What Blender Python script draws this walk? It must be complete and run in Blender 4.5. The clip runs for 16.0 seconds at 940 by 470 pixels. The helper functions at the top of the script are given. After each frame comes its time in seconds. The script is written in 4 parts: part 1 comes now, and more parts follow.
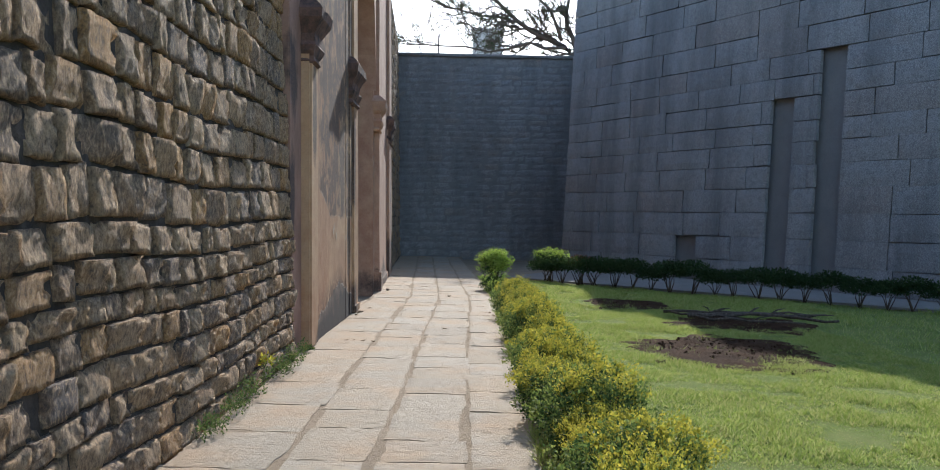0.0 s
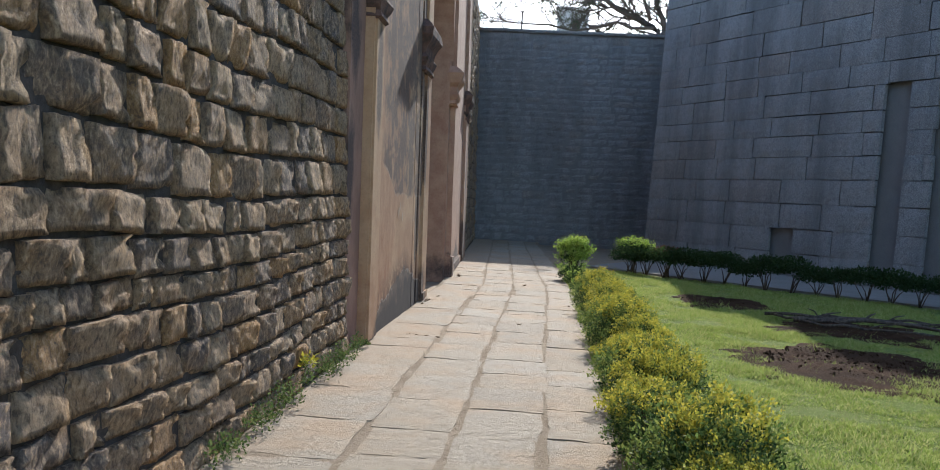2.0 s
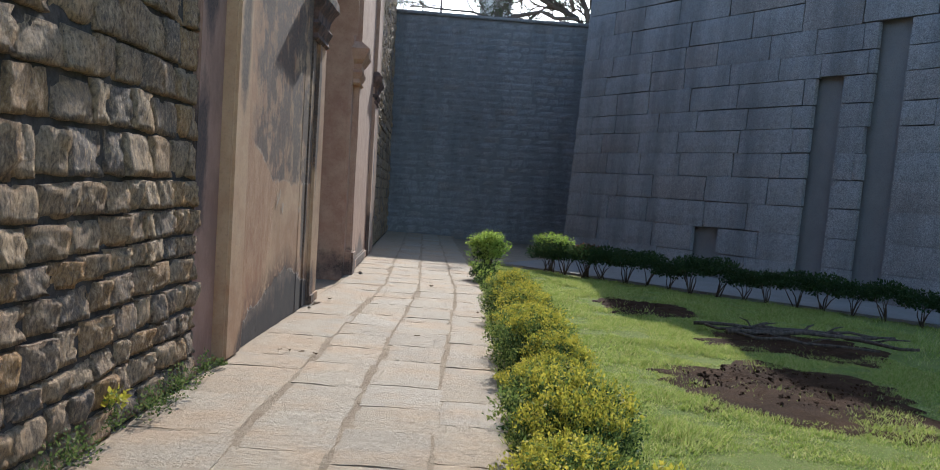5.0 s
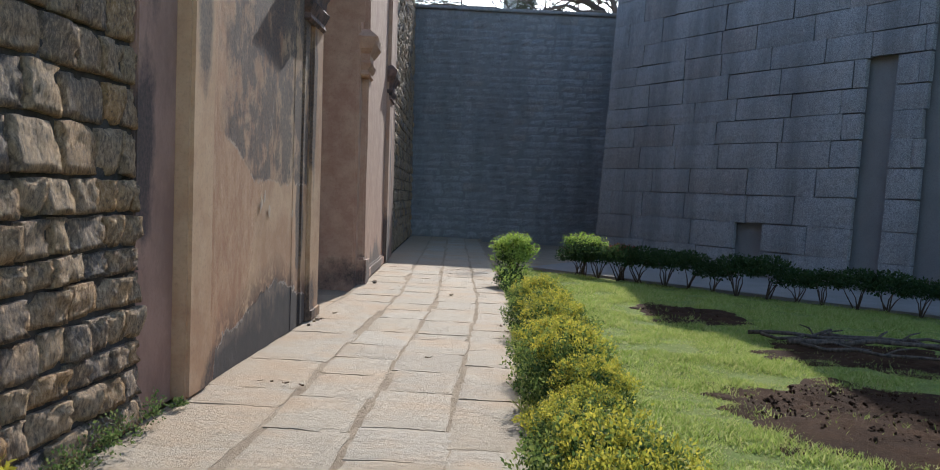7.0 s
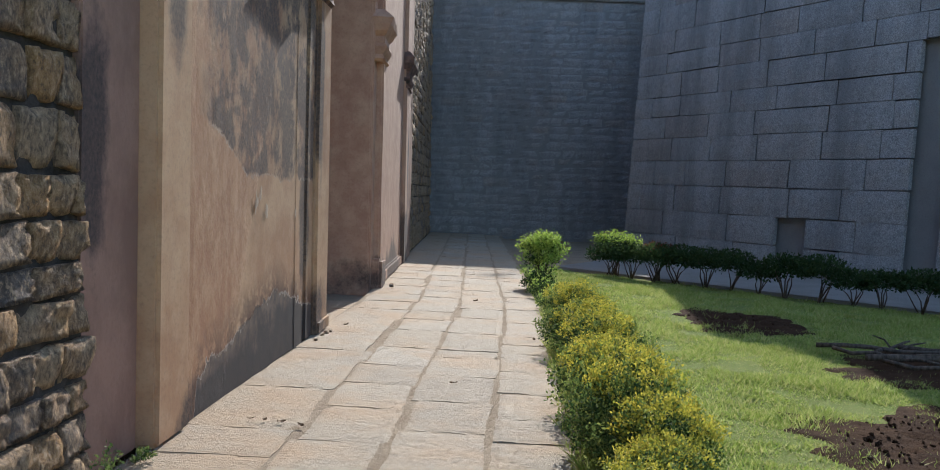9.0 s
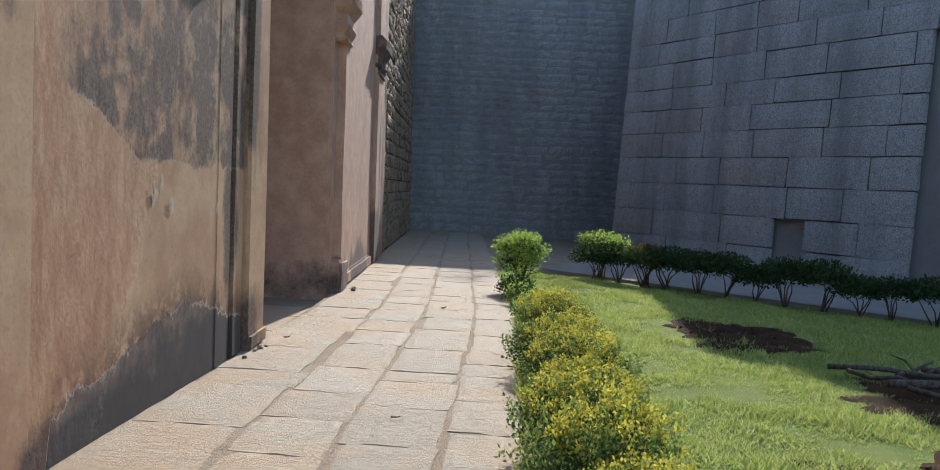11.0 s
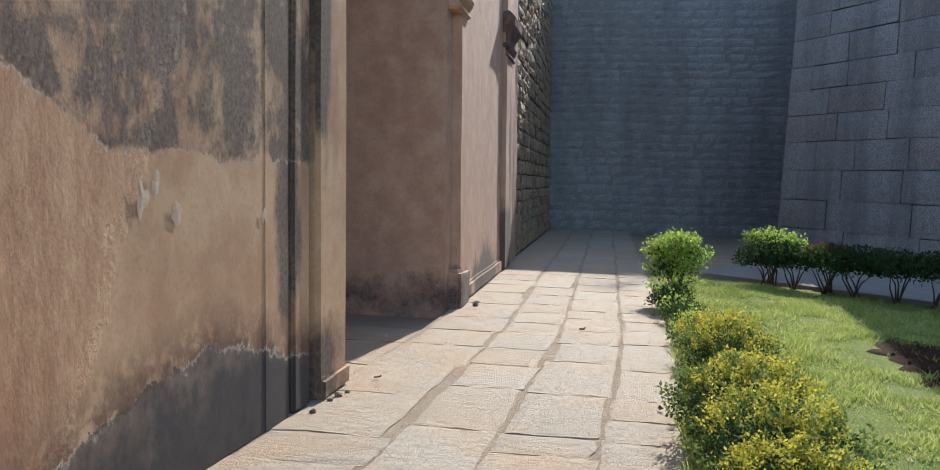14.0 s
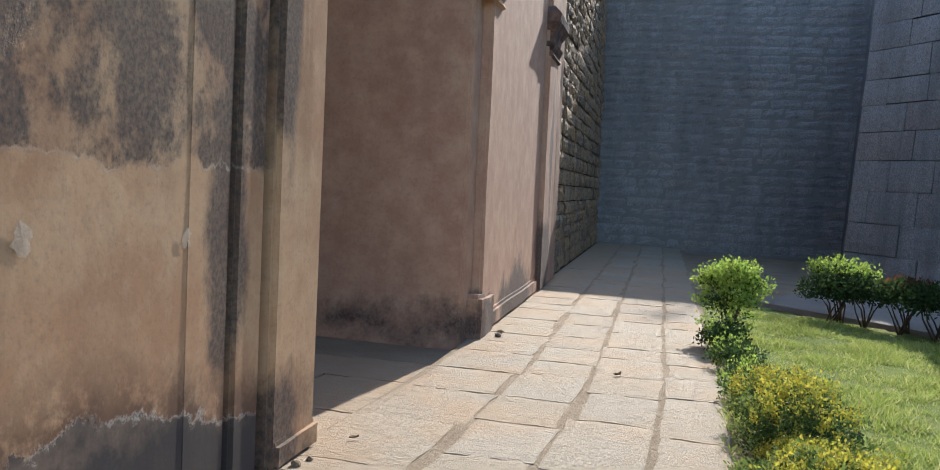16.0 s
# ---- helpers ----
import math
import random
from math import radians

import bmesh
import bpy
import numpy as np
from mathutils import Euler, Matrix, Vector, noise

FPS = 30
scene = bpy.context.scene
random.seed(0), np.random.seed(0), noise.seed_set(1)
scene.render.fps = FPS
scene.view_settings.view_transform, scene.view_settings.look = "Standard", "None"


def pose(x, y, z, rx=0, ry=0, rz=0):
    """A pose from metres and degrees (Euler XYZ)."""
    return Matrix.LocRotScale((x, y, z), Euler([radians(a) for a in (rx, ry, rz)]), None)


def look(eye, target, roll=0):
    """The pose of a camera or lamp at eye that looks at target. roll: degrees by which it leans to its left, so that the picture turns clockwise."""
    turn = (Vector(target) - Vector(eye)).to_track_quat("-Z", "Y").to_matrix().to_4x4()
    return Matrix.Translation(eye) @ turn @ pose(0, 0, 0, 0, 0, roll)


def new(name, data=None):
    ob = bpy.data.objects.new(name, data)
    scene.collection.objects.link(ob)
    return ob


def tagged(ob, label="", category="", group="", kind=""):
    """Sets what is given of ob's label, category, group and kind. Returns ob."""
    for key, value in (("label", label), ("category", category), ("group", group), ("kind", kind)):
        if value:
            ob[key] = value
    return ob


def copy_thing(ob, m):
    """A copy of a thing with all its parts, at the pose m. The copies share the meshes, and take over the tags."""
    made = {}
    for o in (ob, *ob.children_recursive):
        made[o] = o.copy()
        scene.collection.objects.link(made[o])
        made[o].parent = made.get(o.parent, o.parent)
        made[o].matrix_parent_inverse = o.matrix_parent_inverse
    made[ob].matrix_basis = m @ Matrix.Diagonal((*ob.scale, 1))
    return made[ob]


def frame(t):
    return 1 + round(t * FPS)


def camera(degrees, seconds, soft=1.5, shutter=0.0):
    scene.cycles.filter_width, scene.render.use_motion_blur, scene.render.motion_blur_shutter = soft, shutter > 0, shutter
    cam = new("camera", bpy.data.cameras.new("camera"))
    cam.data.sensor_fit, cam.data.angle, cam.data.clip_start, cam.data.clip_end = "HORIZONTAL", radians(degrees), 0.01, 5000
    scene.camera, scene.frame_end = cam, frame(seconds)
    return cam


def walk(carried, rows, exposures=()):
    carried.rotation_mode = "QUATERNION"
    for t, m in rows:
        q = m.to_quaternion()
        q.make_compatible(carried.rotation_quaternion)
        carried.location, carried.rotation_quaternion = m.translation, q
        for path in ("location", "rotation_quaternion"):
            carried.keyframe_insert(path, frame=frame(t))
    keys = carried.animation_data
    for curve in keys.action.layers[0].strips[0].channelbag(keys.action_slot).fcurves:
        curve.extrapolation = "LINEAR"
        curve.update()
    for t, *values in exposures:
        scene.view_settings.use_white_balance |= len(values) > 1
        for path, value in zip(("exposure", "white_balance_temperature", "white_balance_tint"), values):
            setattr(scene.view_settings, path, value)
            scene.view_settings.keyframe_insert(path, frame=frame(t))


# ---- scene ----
cam = camera(51.5, 16.0, soft=1.0)
PATH = [
    (0, (0.012, 0.019, 1.498), (0.012, 2.019, 1.467), 1.3),
    (0.5, (0.001, 0.335, 1.512), (0.0, 2.334, 1.48), 1.3),
    (1, (-0.008, 0.692, 1.491), (-0.048, 2.691, 1.43), 1.7),
    (1.5, (-0.026, 1.057, 1.499), (-0.166, 3.05, 1.426), 2.5),
    (2, (-0.047, 1.45, 1.487), (-0.201, 3.443, 1.415), 3.2),
    (2.5, (-0.062, 1.74, 1.511), (-0.188, 3.735, 1.446), 3.4),
    (3, (-0.072, 2.031, 1.511), (-0.198, 4.026, 1.446), 3.4),
    (3.5, (-0.072, 2.248, 1.501), (-0.199, 4.243, 1.436), 3.4),
    (4, (-0.074, 2.597, 1.521), (-0.172, 4.594, 1.456), 3.6),
    (4.5, (-0.034, 2.881, 1.499), (-0.019, 4.879, 1.42), 4.2),
    (4.7, (0.029, 2.977, 1.497), (0.046, 4.975, 1.419), 4.4),
    (6.8, (0.278, 4.462, 1.486), (0.223, 6.459, 1.406), 3.1),
    (7, (0.246, 4.616, 1.455), (0.192, 6.614, 1.378), 3.0),
    (7.5, (0.189, 4.961, 1.473), (0.133, 6.958, 1.395), 3.0),
    (8, (0.17, 5.249, 1.466), (0.103, 7.247, 1.387), 2.7),
    (8.5, (0.109, 5.601, 1.464), (0.025, 7.597, 1.376), 2.6),
    (9, (0.1, 5.93, 1.463), (0.01, 7.925, 1.373), 2.7),
    (9.5, (0.103, 6.25, 1.45), (0.047, 8.247, 1.359), 2.9),
    (9.7, (0.121, 6.366, 1.432), (0.065, 8.363, 1.34), 3.0),
    (11.8, (0.35, 7.824, 1.458), (0.258, 9.819, 1.358), 3.7),
    (12, (0.344, 7.951, 1.457), (0.241, 9.945, 1.353), 3.8),
    (12.5, (0.236, 8.364, 1.478), (0.106, 10.356, 1.365), 3.6),
    (13, (0.235, 8.663, 1.479), (0.067, 10.652, 1.368), 3.1),
    (13.5, (0.256, 9.037, 1.473), (-0.032, 11.013, 1.363), 2.4),
    (14, (0.246, 9.392, 1.431), (-0.118, 11.355, 1.316), 1.8),
    (14.5, (0.278, 9.752, 1.449), (-0.129, 11.707, 1.339), 2.1),
    (15, (0.307, 10.096, 1.468), (-0.117, 12.047, 1.361), 2.9),
    (15.5, (0.261, 10.461, 1.46), (-0.194, 12.406, 1.351), 3.8),
    (16, (0.241, 10.781, 1.507), (-0.226, 12.723, 1.398), 3.8),
]
walk(cam, [(t, look(eye, target, roll)) for t, eye, target, roll in PATH], exposures=[(0, 1.06, 5850, 10), (9, 1.16, 5850, 10), (13, 1.42, 5900, 10), (16, 1.44, 5950, 10)])

# ---- world, sun, exposure ----
SUN_X, SUN_Y, SUN_Z = 0.066, 1.0, 0.57        # towards the sun
world = bpy.data.worlds.new("world")
scene.world = world
world.use_nodes = True
wn = world.node_tree
sky = wn.nodes.new("ShaderNodeTexSky")
sky.sky_type = "NISHITA"
sky.sun_disc = False
sky.sun_elevation = math.atan2(SUN_Z, math.hypot(SUN_X, SUN_Y))
sky.sun_rotation = math.atan2(SUN_X, SUN_Y)
sky.air_density, sky.dust_density, sky.ozone_density = 1.1, 1.0, 2.2
wn.nodes["Background"].inputs["Strength"].default_value = 0.15
wn.links.new(sky.outputs[0], wn.nodes["Background"].inputs["Color"])
sun = new("sun", bpy.data.lights.new("sun", "SUN"))
sun.data.energy, sun.data.angle, sun.data.color = 3.4, radians(0.55), (1.0, 0.92, 0.80)
sun.matrix_world = look((SUN_X * 60, SUN_Y * 60, SUN_Z * 60), (0, 0, 0))


# ---- materials ----
class Nodes:
    """A small builder of node materials."""

    def __init__(self, name, rough=0.9):
        self.mat = bpy.data.materials.new(name)
        self.mat.use_nodes = True
        self.tree = self.mat.node_tree
        self.bsdf = self.tree.nodes["Principled BSDF"]
        self.bsdf.inputs["Roughness"].default_value = rough
        self.bsdf.inputs["Specular IOR Level"].default_value = 0.25

    def node(self, kind, **values):
        n = self.tree.nodes.new(kind)
        for key, value in values.items():
            n.inputs[key.replace("_", " ")].default_value = value
        return n

    def link(self, a, b):
        self.tree.links.new(a, b)

    def coords(self, scale=(1, 1, 1), where="Position", offset=None):
        if where == "Position":
            src = self.tree.nodes.new("ShaderNodeNewGeometry").outputs["Position"]
        else:
            src = self.tree.nodes.new("ShaderNodeTexCoord").outputs[where]
        m = self.node("ShaderNodeMapping")
        m.inputs["Scale"].default_value = scale
        if offset:
            m.inputs["Location"].default_value = offset
        self.link(src, m.inputs["Vector"])
        return m.outputs[0]

    def noise(self, vec, scale, detail=6, rough=0.6, distortion=0.0):
        n = self.node("ShaderNodeTexNoise", Scale=scale, Detail=detail, Roughness=rough, Distortion=distortion)
        self.link(vec, n.inputs["Vector"])
        return n.outputs["Fac"]

    def ramp(self, fac, *stops):
        n = self.tree.nodes.new("ShaderNodeValToRGB")
        e = n.color_ramp.elements
        while len(e) < len(stops):
            e.new(0.5)
        for el, (p, c) in zip(e, stops):
            el.position = p
            el.color = (c, c, c, 1) if isinstance(c, (int, float)) else (*c, 1)
        self.link(fac, n.inputs[0])
        return n.outputs[0]

    def mix(self, fac, a, b, blend="MIX"):
        n = self.tree.nodes.new("ShaderNodeMix")
        n.data_type, n.blend_type = "RGBA", blend
        for sock, v in ((n.inputs[0], fac), (n.inputs[6], a), (n.inputs[7], b)):
            if isinstance(v, (int, float)):
                sock.default_value = v
            elif isinstance(v, tuple):
                sock.default_value = (*v, 1)
            else:
                self.link(v, sock)
        return n.outputs[2]

    def math(self, op, a, b=0.0, clamp=False):
        n = self.tree.nodes.new("ShaderNodeMath")
        n.operation, n.use_clamp = op, clamp
        for sock, v in ((n.inputs[0], a), (n.inputs[1], b)):
            if isinstance(v, (int, float)):
                sock.default_value = v
            else:
                self.link(v, sock)
        return n.outputs[0]

    def random(self):
        return self.tree.nodes.new("ShaderNodeObjectInfo").outputs["Random"]

    def island(self):
        return self.tree.nodes.new("ShaderNodeNewGeometry").outputs["Random Per Island"]

    def bump(self, height, distance, strength=1.0, under=None):
        n = self.node("ShaderNodeBump", Strength=strength, Distance=distance)
        self.link(height, n.inputs["Height"])
        if under is not None:
            self.link(under, n.inputs["Normal"])
        return n.outputs[0]

    def done(self, color, normal=None):
        if isinstance(color, tuple):
            self.bsdf.inputs["Base Color"].default_value = (*color, 1)
        else:
            self.link(color, self.bsdf.inputs["Base Color"])
        if normal is not None:
            self.link(normal, self.bsdf.inputs["Normal"])
        return self.mat


def rock(name, dark, mid, light, rust, joined=False, streak=True, relief=0.03, stain=0.0):
    """Hewn stone: each block its own tone, chiselled grain, rusty and black patches."""
    n = Nodes(name, 0.9)
    rnd = n.island() if joined else n.random()
    tone = n.ramp(rnd, (0.0, dark), (0.3, mid), (0.62, light), (0.82, mid), (1.0, rust))
    vec = n.coords((1.0, 1.0, 0.62) if streak else (1, 1, 1))
    big = n.noise(n.coords(), 3.0, 5, 0.6)
    lump = n.noise(vec, 9, 5, 0.62, 0.2)
    grain = n.noise(vec, 38, 8, 0.74, 0.3)
    fine = n.noise(n.coords(), 120, 4, 0.7)
    col = n.mix(n.ramp(big, (0.45, 0.0), (0.7, 0.55)), tone, rust)
    col = n.mix(n.ramp(lump, (0.32, 0.45), (0.50, 0.0)), col, tuple(c * 0.45 for c in dark))
    col = n.mix(n.ramp(grain, (0.38, 0.75), (0.50, 0.0)), col, tuple(c * 0.4 for c in dark))
    col = n.mix(n.ramp(grain, (0.52, 0.0), (0.62, 0.8)), col, tuple(min(1, c * 1.45) for c in light))
    if stain:
        wet = n.noise(n.coords((0.9, 0.9, 0.16)), 1.1, 6, 0.65)
        col = n.mix(n.ramp(wet, (0.44, 0.0), (0.66, stain)), col, tuple(c * 0.4 for c in dark))
    h = n.bump(lump, relief * 1.2, 1.0)
    h = n.bump(grain, relief * 1.5, 1.0, h)
    h = n.bump(fine, relief * 0.25, 0.9, h)
    return n.done(col, h)


GNEISS = ((0.19, 0.155, 0.13), (0.335, 0.23, 0.14), (0.44, 0.31, 0.185), (0.47, 0.265, 0.105))
M_STONE = rock("hewn_gneiss", *GNEISS, relief=0.026)
M_STONE_J = rock("hewn_gneiss_joined", *GNEISS, joined=True, relief=0.026)
GREY = ((0.255, 0.25, 0.245), (0.275, 0.265, 0.255), (0.295, 0.28, 0.265), (0.275, 0.235, 0.205))
M_BLOCK = rock("fort_granite", *GREY, streak=False, relief=0.004, stain=0.6)
M_BLOCK_J = rock("fort_granite_joined", *GREY, joined=True, streak=False, relief=0.004, stain=0.6)


def make_mortar():
    n = Nodes("dark_mortar", 0.95)
    a = n.noise(n.coords(), 14, 7, 0.7)
    return n.done(n.ramp(a, (0.3, (0.03, 0.025, 0.022)), (0.7, (0.095, 0.075, 0.058))), n.bump(a, 0.02))


def make_plaster():
    """Old lime plaster in ochre and faded pink, with black lichen, streaks, fallen coats and hair cracks."""
    n = Nodes("ochre_plaster", 0.92)
    p = n.coords()
    big = n.noise(p, 0.9, 5, 0.6)
    mid = n.noise(p, 4.5, 7, 0.65)
    fine = n.noise(p, 38, 6, 0.7)
    streak = n.noise(n.coords((9, 9, 0.7)), 1.0, 6, 0.65)
    sep = n.tree.nodes.new("ShaderNodeSeparateXYZ")
    n.link(p, sep.inputs[0])
    y, z = sep.outputs[1], sep.outputs[2]
    torn = n.noise(n.coords((1, 1, 0.8), offset=(3, 1, 7)), 1.7, 9, 0.68)
    patchy = n.noise(n.coords((1, 1, 0.9), offset=(9, 2, 4)), 2.1, 8, 0.66)
    jag = n.noise(n.coords((1, 1, 1), offset=(1, 5, 2)), 5.5, 8, 0.7)
    flake = n.noise(n.coords((1.5, 1.5, 0.9), offset=(2, 8, 3)), 4.0, 9, 0.72)

    def around(value, mid_value, amount):
        return n.math("MULTIPLY", n.math("SUBTRACT", value, mid_value), amount)

    def step(value, at, soft=0.03):
        return n.ramp(n.math("ADD", n.math("SUBTRACT", value, at), 0.5), (0.5 - soft, 0.0), (0.5 + soft, 1.0))

    def blob(by, bz, ry, rz, soft=0.4):
        q = n.math("DIVIDE", n.math("SUBTRACT", y, by), ry)
        w = n.math("DIVIDE", n.math("SUBTRACT", z, bz), rz)
        d = n.math("SQRT", n.math("ADD", n.math("MULTIPLY", q, q), n.math("MULTIPLY", w, w)))
        d = n.math("ADD", d, n.math("ADD", around(torn, 0.5, 1.4), around(patchy, 0.5, 1.3)))
        return n.ramp(d, (1 - soft, 1.0), (1.0, 0.0))

    col = n.ramp(big, (0.38, (0.38, 0.205, 0.105)), (0.5, (0.49, 0.305, 0.165)), (0.62, (0.41, 0.23, 0.12)))
    col = n.mix(n.ramp(mid, (0.47, 0.0), (0.72, 0.6)), col, (0.55, 0.37, 0.215))
    # an older, redder coat that scales off next to the smoother repair
    old = n.math("ADD", n.math("SUBTRACT", y, n.math("MULTIPLY", z, 0.55)), around(jag, 0.5, 0.5))
    old = n.math("MULTIPLY", n.math("SUBTRACT", 1.0, step(old, 12.3, 0.05)), step(y, 11.5, 0.02))
    scaly = n.mix(n.ramp(flake, (0.42, 0.0), (0.6, 1.0)), (0.35, 0.17, 0.085), (0.46, 0.27, 0.145))
    scaly = n.mix(n.ramp(flake, (0.30, 0.8), (0.40, 0.0)), scaly, (0.25, 0.12, 0.075))
    col = n.mix(n.math("MULTIPLY", old, 0.8), col, scaly)
    # faded rose wash beyond the opening
    rose = step(y, 15.80, 0.02)
    wash = n.ramp(mid, (0.36, (0.35, 0.195, 0.145)), (0.55, (0.43, 0.26, 0.19)), (0.7, (0.48, 0.31, 0.22)))
    col = n.mix(n.math("MULTIPLY", rose, 0.65), col, wash)
    # strip beside the masonry: the pilaster's shade put into a darker rose-brown
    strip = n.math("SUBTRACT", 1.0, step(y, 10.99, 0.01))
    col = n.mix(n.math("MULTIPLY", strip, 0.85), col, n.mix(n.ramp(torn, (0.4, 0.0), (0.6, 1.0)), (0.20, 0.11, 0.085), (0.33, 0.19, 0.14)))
    col = n.mix(n.ramp(streak, (0.58, 0.0), (0.85, 0.2)), col, (0.30, 0.145, 0.095))
    col = n.mix(n.ramp(fine, (0.3, 0.4), (0.5, 0.0)), col, (0.24, 0.14, 0.095))
    # black lichen: the upper half of the panel, the damp foot and single stains
    black = blob(14.2, 0.08, 1.7, 0.58)
    for args in ((12.9, 0.0, 1.2, 0.42), (12.0, 0.0, 0.8, 0.26), (14.75, 1.2, 0.2, 1.2), (10.42, 1.7, 0.2, 0.75), (10.5, 3.0, 0.3, 0.6), (11.25, 2.7, 0.2, 0.7),
                 (15.3, 0.2, 0.3, 0.4), (15.3, 2.4, 0.16, 0.9), (20.3, 0.1, 0.9, 0.35), (22.5, 0.1, 1.6, 0.5), (24.9, 0.4, 0.6, 0.9), (25.2, 2.0, 0.25, 1.2)):
        black = n.math("MAXIMUM", black, blob(*args))
    edge_z = n.math("ADD", n.math("ADD", z, around(torn, 0.5, 0.35)), around(jag, 0.5, 0.16))
    edge_z = n.math("ADD", edge_z, n.math("MULTIPLY", n.math("MINIMUM", n.math("SUBTRACT", y, 13.0), 0.0), 0.3))
    inside = n.math("MULTIPLY", step(n.math("ADD", y, around(patchy, 0.5, 1.2)), 11.95, 0.2), n.math("SUBTRACT", 1.0, step(y, 15.2, 0.03)))
    upper = n.math("MULTIPLY", step(edge_z, 1.50, 0.02), inside)
    upper = n.math("MULTIPLY", upper, n.ramp(n.math("ADD", n.math("MULTIPLY", patchy, 0.65), n.math("MULTIPLY", jag, 0.35)), (0.43, 0.22), (0.505, 1.0)))
    black = n.math("MAXIMUM", black, upper)
    col = n.mix(n.math("MULTIPLY", black, n.ramp(fine, (0.35, 0.95), (0.7, 0.6))), col, (0.05, 0.042, 0.039))
    lip = n.math("MULTIPLY", n.ramp(n.math("SUBTRACT", edge_z, 1.0), (0.485, 0.0), (0.497, 0.5), (0.51, 0.0)), n.math("MULTIPLY", inside, n.ramp(jag, (0.45, 0.0), (0.55, 1.0))))
    col = n.mix(lip, col, (0.58, 0.47, 0.35))
    # the fallen coat along the foot
    rim = n.math("ADD", z, n.math("ADD", around(torn, 0.5, 0.3), around(jag, 0.5, 0.22)))
    rim = n.math("ADD", rim, n.math("MULTIPLY", n.math("ABSOLUTE", n.math("SUBTRACT", y, 13.7)), 0.2))
    here = n.math("MULTIPLY", step(y, 11.6, 0.2), n.math("SUBTRACT", 1.0, step(y, 15.15, 0.05)))
    rim = n.math("ADD", rim, n.math("MULTIPLY", n.math("SUBTRACT", 1.0, here), 1.5))
    coat = n.ramp(rim, (0.59, 0.0), (0.60, 1.0))
    band = n.ramp(rim, (0.60, 0.95), (0.88, 0.0))
    col = n.mix(n.math("MULTIPLY", band, n.ramp(jag, (0.40, 0.0), (0.52, 1.0))), col, (0.13, 0.07, 0.042))
    bare = n.mix(n.ramp(mid, (0.4, 0.0), (0.65, 0.8)), (0.14, 0.10, 0.075), (0.26, 0.18, 0.12))
    bare = n.mix(n.ramp(jag, (0.36, 0.8), (0.5, 0.0)), bare, (0.075, 0.058, 0.048))
    bare = n.mix(n.math("MULTIPLY", black, 0.9), bare, (0.05, 0.043, 0.04))
    col = n.mix(coat, bare, col)
    edge = n.ramp(rim, (0.585, 0.0), (0.598, 0.7), (0.612, 0.0))
    col = n.mix(n.math("MULTIPLY", edge, n.ramp(patchy, (0.42, 0.0), (0.52, 1.0))), col, (0.55, 0.48, 0.40))
    b = n.bump(coat, 0.010, 0.8)
    b = n.bump(n.math("MULTIPLY", flake, old), 0.010, 0.8, b)
    b = n.bump(mid, 0.004, 0.6, b)
    b = n.bump(fine, 0.0012, 0.6, b)
    return n.done(col, b)


def make_render_patch():
    n = Nodes("grey_lime_patch", 0.95)
    a = n.noise(n.coords(), 30, 6, 0.7)
    return n.done(n.ramp(a, (0.3, (0.42, 0.30, 0.20)), (0.7, (0.54, 0.40, 0.275))), n.bump(a, 0.002))


def make_capital():
    n = Nodes("blackened_stucco", 0.92)
    a = n.noise(n.coords(), 6, 7, 0.7)
    f = n.noise(n.coords(), 45, 5, 0.7)
    return n.done(n.ramp(a, (0.36, (0.05, 0.043, 0.04)), (0.56, (0.17, 0.10, 0.075)), (0.75, (0.27, 0.16, 0.115))), n.bump(f, 0.01))


def make_paving():
    """Chiselled granite slabs, cream with brown dust and grey wear."""
    n = Nodes("granite_paving", 0.88)
    rnd = n.random()
    tone = n.ramp(rnd, (0.0, (0.33, 0.275, 0.20)), (0.45, (0.37, 0.31, 0.225)), (0.8, (0.355, 0.285, 0.195)), (1.0, (0.39, 0.335, 0.255)))
    big = n.noise(n.coords(), 1.1, 6, 0.65)
    chis = n.noise(n.coords((1.0, 3.2, 1.0)), 8, 9, 0.72, 1.0)
    pits = n.noise(n.coords((1.0, 1.8, 1.0)), 26, 8, 0.75, 0.9)
    fine = n.noise(n.coords(), 130, 4, 0.7)
    col = n.mix(n.ramp(big, (0.46, 0.0), (0.68, 0.75)), tone, (0.42, 0.29, 0.17))
    col = n.mix(n.ramp(chis, (0.30, 0.75), (0.46, 0.0)), col, (0.24, 0.19, 0.135))
    col = n.mix(n.ramp(pits, (0.28, 0.6), (0.42, 0.0)), col, (0.19, 0.15, 0.11))
    col = n.mix(n.ramp(pits, (0.56, 0.0), (0.75, 0.3)), col, (0.58, 0.53, 0.45))
    sep = n.tree.nodes.new("ShaderNodeSeparateXYZ")
    n.link(n.coords(), sep.inputs[0])
    side = n.ramp(n.math("ADD", n.math("MULTIPLY", sep.outputs[0], -0.5), n.math("MULTIPLY", n.math("SUBTRACT", big, 0.5), 1.2)), (0.55, 0.0), (0.95, 0.55))
    col = n.mix(side, col, (0.36, 0.25, 0.15))
    h = n.bump(chis, 0.022, 1.0)
    h = n.bump(pits, 0.005, 1.0, h)
    h = n.bump(fine, 0.001, 0.8, h)
    return n.done(col, h)


